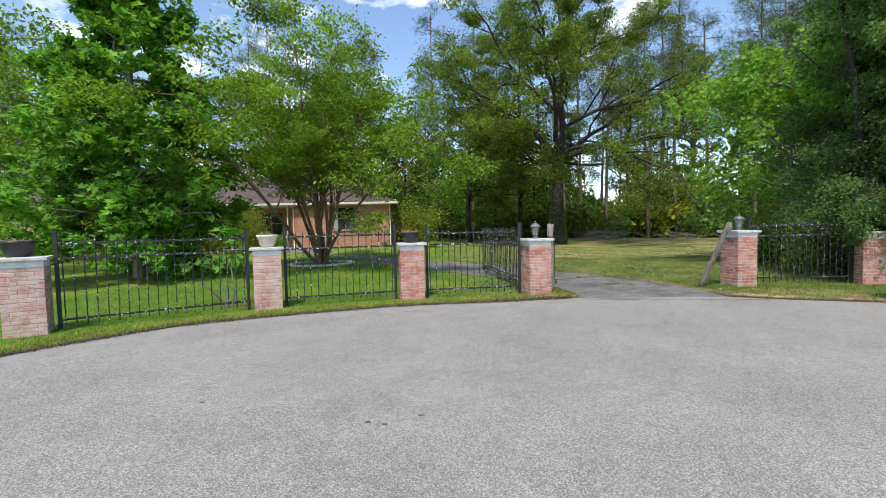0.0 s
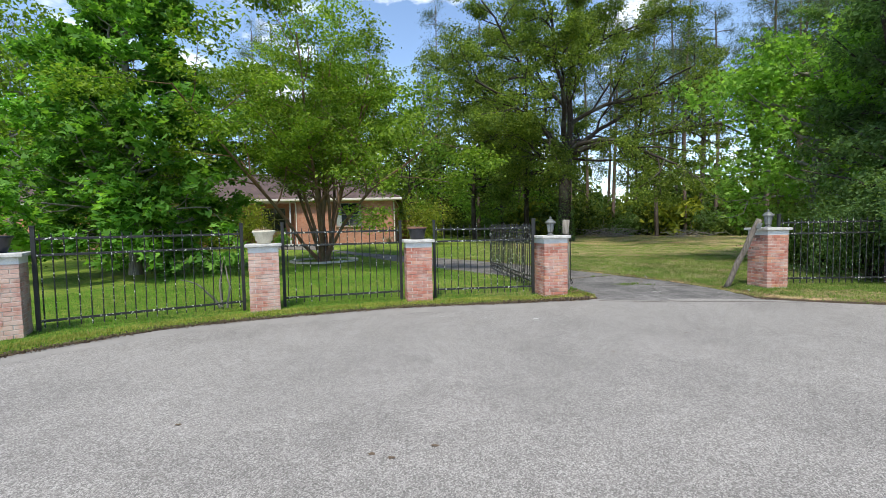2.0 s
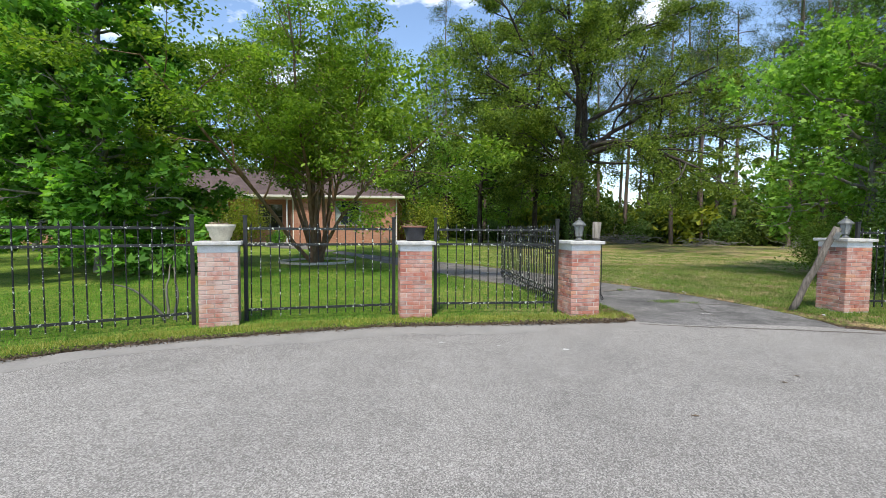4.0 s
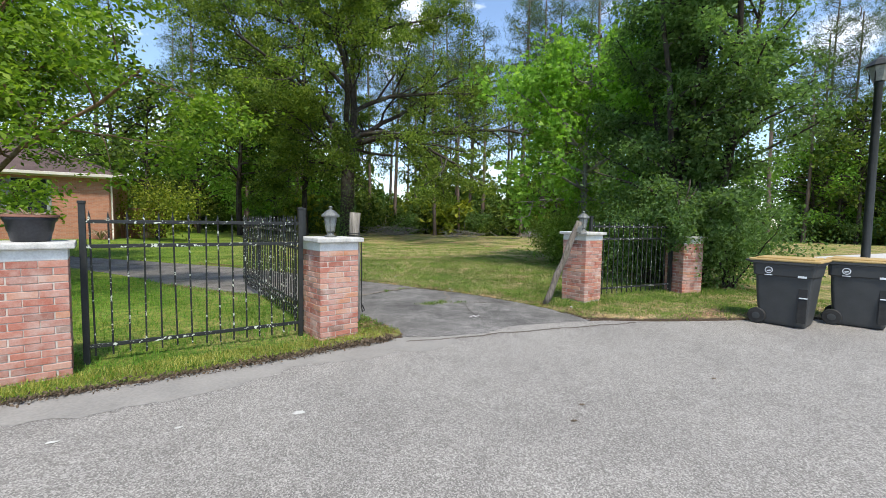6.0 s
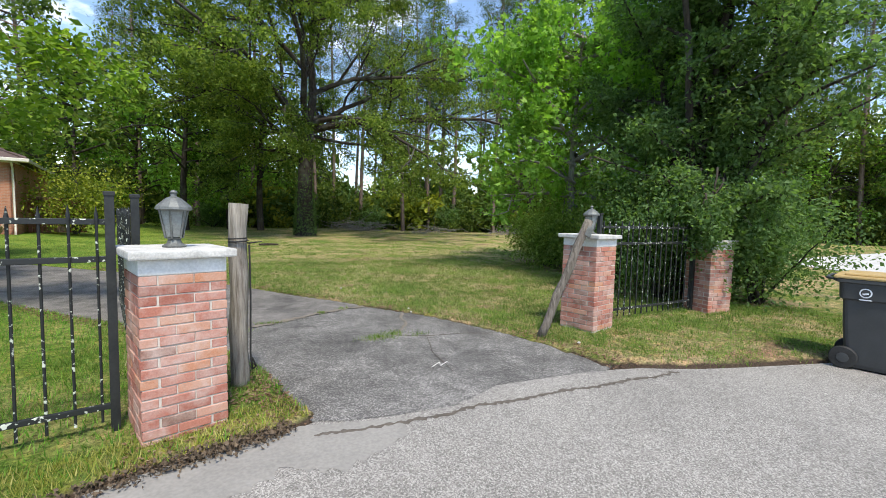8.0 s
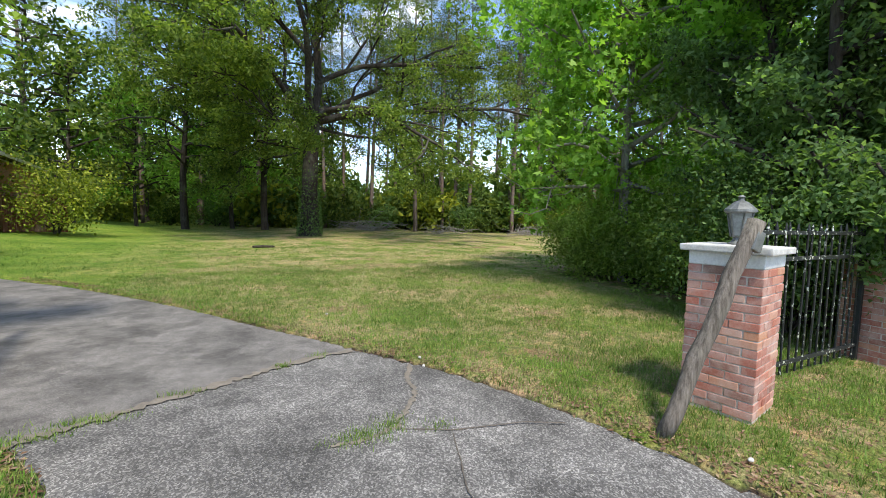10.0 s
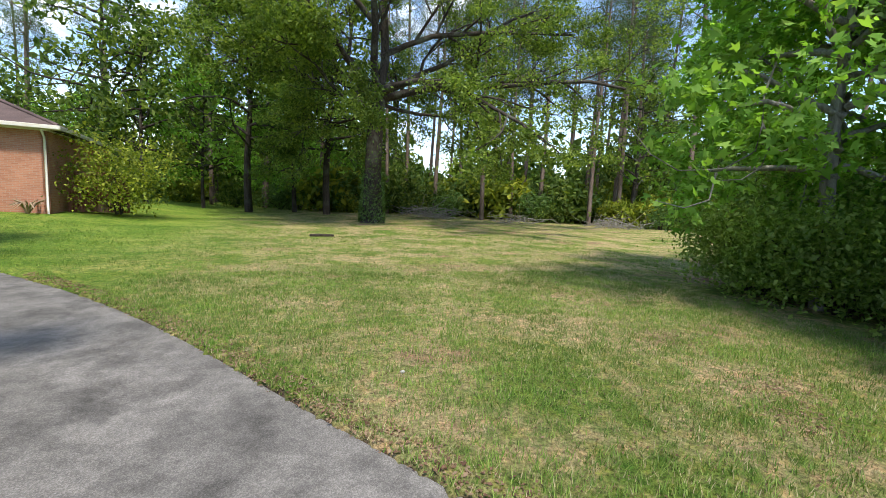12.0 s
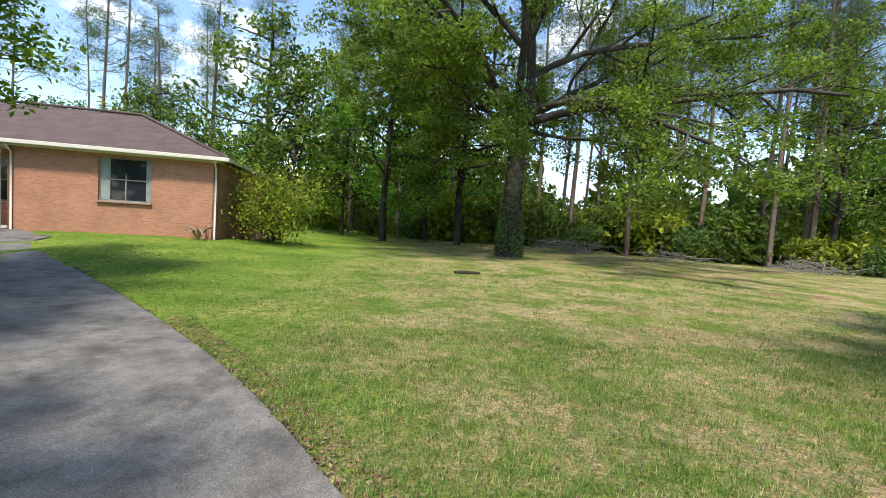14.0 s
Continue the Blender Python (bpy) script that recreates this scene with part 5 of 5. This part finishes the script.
def litter(name, pts, size, label, seed):
    hh = np.random.default_rng(seed)
    pts = np.asarray(pts) + np.array((0, 0, 0.012))
    return tagged(mesh_part(name, leaves(name, pts, size, OVAL, hh, 3.0, 0.4), L_DEAD), label, "leaf litter", kind="stuff")


# worn patches: place, reach, leaves
BARE = ((5.5, 5.75, 0.22, 340), (5.35, 4.35, 0.2, 300), (5.6, 9.6, 0.5, 900), (4.9, 3.9, 0.18, 220), (4.2, 10.9, 0.6, 700))
edge_ok = lambda x, y: (signed(x, y, DRIVE) > -0.04) & (signed(x, y, DRIVE) < 0.28) & (signed(x, y, ROAD) > 0)
litter("leaf_litter", spread(70000, -3, 4.6, -0.3, 11, edge_ok, h)[:8500], 0.034, "dry brown leaves along the driveway edge", 8)
litter("leaf_litter", spread(9000, 3.4, 9.5, -2.2, 2.6, off_paving, h), 0.03, "dry brown leaves around the gate pillar", 9)
litter("leaf_litter", spread(5200, 0.2, 9, 3, 14, off_paving, h), 0.026, "scattered dry leaves on the lawn", 10)
for bare_x, bare_y, bare_r, bare_n in BARE:
    bx_, by_ = h.normal(bare_x, bare_r, bare_n), h.normal(bare_y, bare_r * 0.8, bare_n)
    litter("leaf_litter", np.stack([bx_, by_, ground_z(bx_, by_)], -1), 0.03, "patch of dead brown grass and leaves on lawn", int(bare_n))
litter("leaf_litter", spread(1500, -0.6, 0.8, -0.5, 0.9, off_paving, h), 0.032, "dry leaves at the pillar foot", 11)


cx = h.uniform(0, len(VERGE) - 2.0, 7000)
clod_pts = np.stack([np.interp(cx, range(len(VERGE)), VERGE[:, 0]) + h.normal(0, 0.035, 7000), np.interp(cx, range(len(VERGE)), VERGE[:, 1]) + 0.07 + h.normal(0, 0.045, 7000), h.uniform(-0.055, 0.0, 7000)], -1)
tagged(mesh_part("soil_clods", leaves("soil_clods", clod_pts, 0.028, OVAL, h, 0.6, 0.6), M_SOIL), "dark crumbly soil and roots along the verge", "soil", kind="stuff")


def splat(name, at, r, material, label, category, seed, z):
    """A flat irregular mark on the paving."""
    hh = np.random.default_rng(seed)
    n = 22
    bm = bmesh.new()
    ring = [bm.verts.new((at[0] + r[0] * q * math.cos(a), at[1] + r[1] * q * math.sin(a), z)) for a, q in zip(np.linspace(0, 6.283, n, endpoint=False), hh.uniform(0.6, 1.1, n))]
    bm.faces.new(ring)
    return tagged(part(name, bm, material), label, category, kind="stuff")


splat("paint_spot", (-0.91, -2.04), (0.055, 0.04), M_CONC, "white paint spot on asphalt", "paint mark", 1, -0.055)
splat("paint_spot", (-1.75, -1.98), (0.035, 0.02), M_CONC, "faint white paint spot on asphalt", "paint mark", 2, -0.055)
splat("paint_spot", (-2.51, -1.91), (0.045, 0.022), M_CONC, "white paint spot on asphalt", "paint mark", 3, -0.055)
for k, (x, y) in enumerate(((-2.43, -6.46), (-2.15, -6.28), (-2.58, -6.42), (-4.29, -6.06), (1.08, -2.97), (1.35, -2.75), (3.05, -2.74), (-0.2, -3.9))):
    splat("road_debris", (x, y), (0.035, 0.02), M_SOIL, "small dark debris on asphalt", "debris", 20 + k, -0.055)
ribbon("drive_mark", [(1.9, 0.50), (2.05, 0.62), (2.0, 0.50), (2.15, 0.60)], 0.010, on_drive, M_CONC, "pale scribbled paint mark on driveway", "paint mark", 12)

for x, y in ((2.15, 5.33), (2.69, 3.03), (2.63, 2.78), (3.9, 0.45)):
    st = thing("pale_stone", (x, y, 0.0), x * 90, "small pale stone lying in the grass", "stone", "pale stones")
    bm = bmesh.new()
    bmesh.ops.create_icosphere(bm, subdivisions=2, radius=0.02, matrix=Matrix.Translation((0, 0, 0.018)) @ Matrix.Diagonal((1.1, 0.8, 0.7, 1)))
    for v in bm.verts:
        v.co += Vector(noise.noise_vector(v.co * 40 + Vector((x, y, 0)))) * 0.006
    part("stone", bm, M_CONC, st, smooth=True)

# stick, dead plant, brush piles, yellow seat
stick = thing("fallen_log", (1.95, 18.1, gz(1.95, 18.1)), 10, "short dark fallen log lying on lawn", "log")
part("log_wood", tubes("log_wood", [([(-0.45, 0, 0.05), (-0.1, 0.03, 0.06), (0.4, -0.02, 0.05)], [0.055, 0.06, 0.045])], 8), M_BARK, stick)


def twig_pile(at, r, hgt, n, label, seed, material=None):
    hh = np.random.default_rng(seed)
    ls = []
    for _ in range(n):
        p = hh.normal(0, r * 0.5, 3)
        p[2] = abs(hh.normal(0, hgt * 0.5))
        d = unit(hh.normal(size=3) * (1, 1, 0.45))
        L = hh.uniform(0.3, 1.2) * r
        a, b = p - d * L / 2, p + d * L / 2
        a[2], b[2] = max(0.01, a[2]), max(0.01, b[2])
        ls.append((np.array([a, (a + b) / 2 + hh.normal(0, 0.03, 3), b]), np.array([0.022, 0.016, 0.006])))
    root = thing("brush_pile", (at[0], at[1], gz(*at)), 0, label, "brush pile", "brush piles")
    tagged(mesh_part("dead_wood", tubes("dead_wood", ls, 4), material or M_GBARK, root), kind="stuff")
    return root


twig_pile((11.5, 37.5), 2.4, 0.9, 150, "heap of dry cut branches at woodland edge", 61)
twig_pile((24.5, 30.0), 2.2, 0.8, 110, "heap of dry branches at woodland edge", 62)
twig_pile((17.5, 33.0), 2.0, 0.5, 60, "fallen branches at woodland edge", 63)
dp = thing("dead_plant", (-8.75, 22.35, gz(-8.75, 22.35)), 0, "dry tan dead plant by the house corner", "plant")
hh = np.random.default_rng(5)
ls = []
for _ in range(26):
    a = hh.uniform(0, 6.28)
    ls.append((np.array([(0, 0, 0), (0.25 * math.cos(a), 0.25 * math.sin(a), 0.42), (0.55 * math.cos(a), 0.55 * math.sin(a), hh.uniform(0.2, 0.6))]), np.array([0.03, 0.035, 0.006])))
mesh_part("fronds", tubes("fronds", ls, 4), M_DRYPLANT, dp)
pot = thing("clay_box", (-21.3, 18.6, gz(-21.3, 18.6)), 9.5, "square red clay planter box by the porch", "planter")
part("box", box((0.75, 0.75, 0.95), (0, 0, 0.47), bev=0.02), M_REDPOT, pot)
part("rim", box((0.85, 0.85, 0.09), (0, 0, 0.98), bev=0.02), M_REDPOT, pot)
seat = thing("yellow_bench", (39.0, 19.2, 0), 60, "small yellow bench standing on far lawn", "bench")
part("seat", box((1.5, 0.4, 0.06), (0, 0, 0.45), bev=0.01), M_YELLOW, seat)
part("backrest", box((1.5, 0.06, 0.35), (0, 0.2, 0.72), bev=0.01), M_YELLOW, seat)
for x in (-0.65, 0.65):
    for y in (-0.15, 0.15):
        part("leg", box((0.06, 0.06, 0.45), (x, y, 0.21)), M_YELLOW, seat)
# stone ring round the crape myrtle
for k in range(34):
    a = k / 34 * 6.283
    st = thing("edging_stone", (-8.95 + 1.45 * math.cos(a), 9.75 + 1.45 * math.sin(a), 0.0), math.degrees(a), "grey edging stone in ring round tree", "stone", "ring of edging stones")
    bm = box((0.12, 0.25, 0.12), (0, 0, 0.03), bev=0.02)
    part("stone", bm, M_CONC, st)

# ---- bricks of the pillars, each its own piece ----
L0, T0 = 0.2085, 0.10
for root, c, rz in PILLARS:
    for row in range(-1, COURSES):
        z = row * COURSE + COURSE / 2
        flip = row % 2
        for face in range(4):
            for k in range(2):
                along = -SIDE / 2 + 0.1005 + k * L0
                x, y = (along, -SIDE / 2 + T0 / 2) if not flip else (-along, -SIDE / 2 + T0 / 2)
                p = Euler((0, 0, radians(90 * face))).to_matrix() @ Vector((x, y - random.uniform(0, 0.005), 0))
                ob = new("brick", random.choice(PALE_BRICKS if root in (P1, P2) else BRICKS))
                ob.parent = root
                ob.matrix_basis = pose(p.x, p.y, z + random.uniform(-0.0015, 0.0015), random.uniform(-0.5, 0.5), 0, 90 * face + random.uniform(-0.5, 0.5))
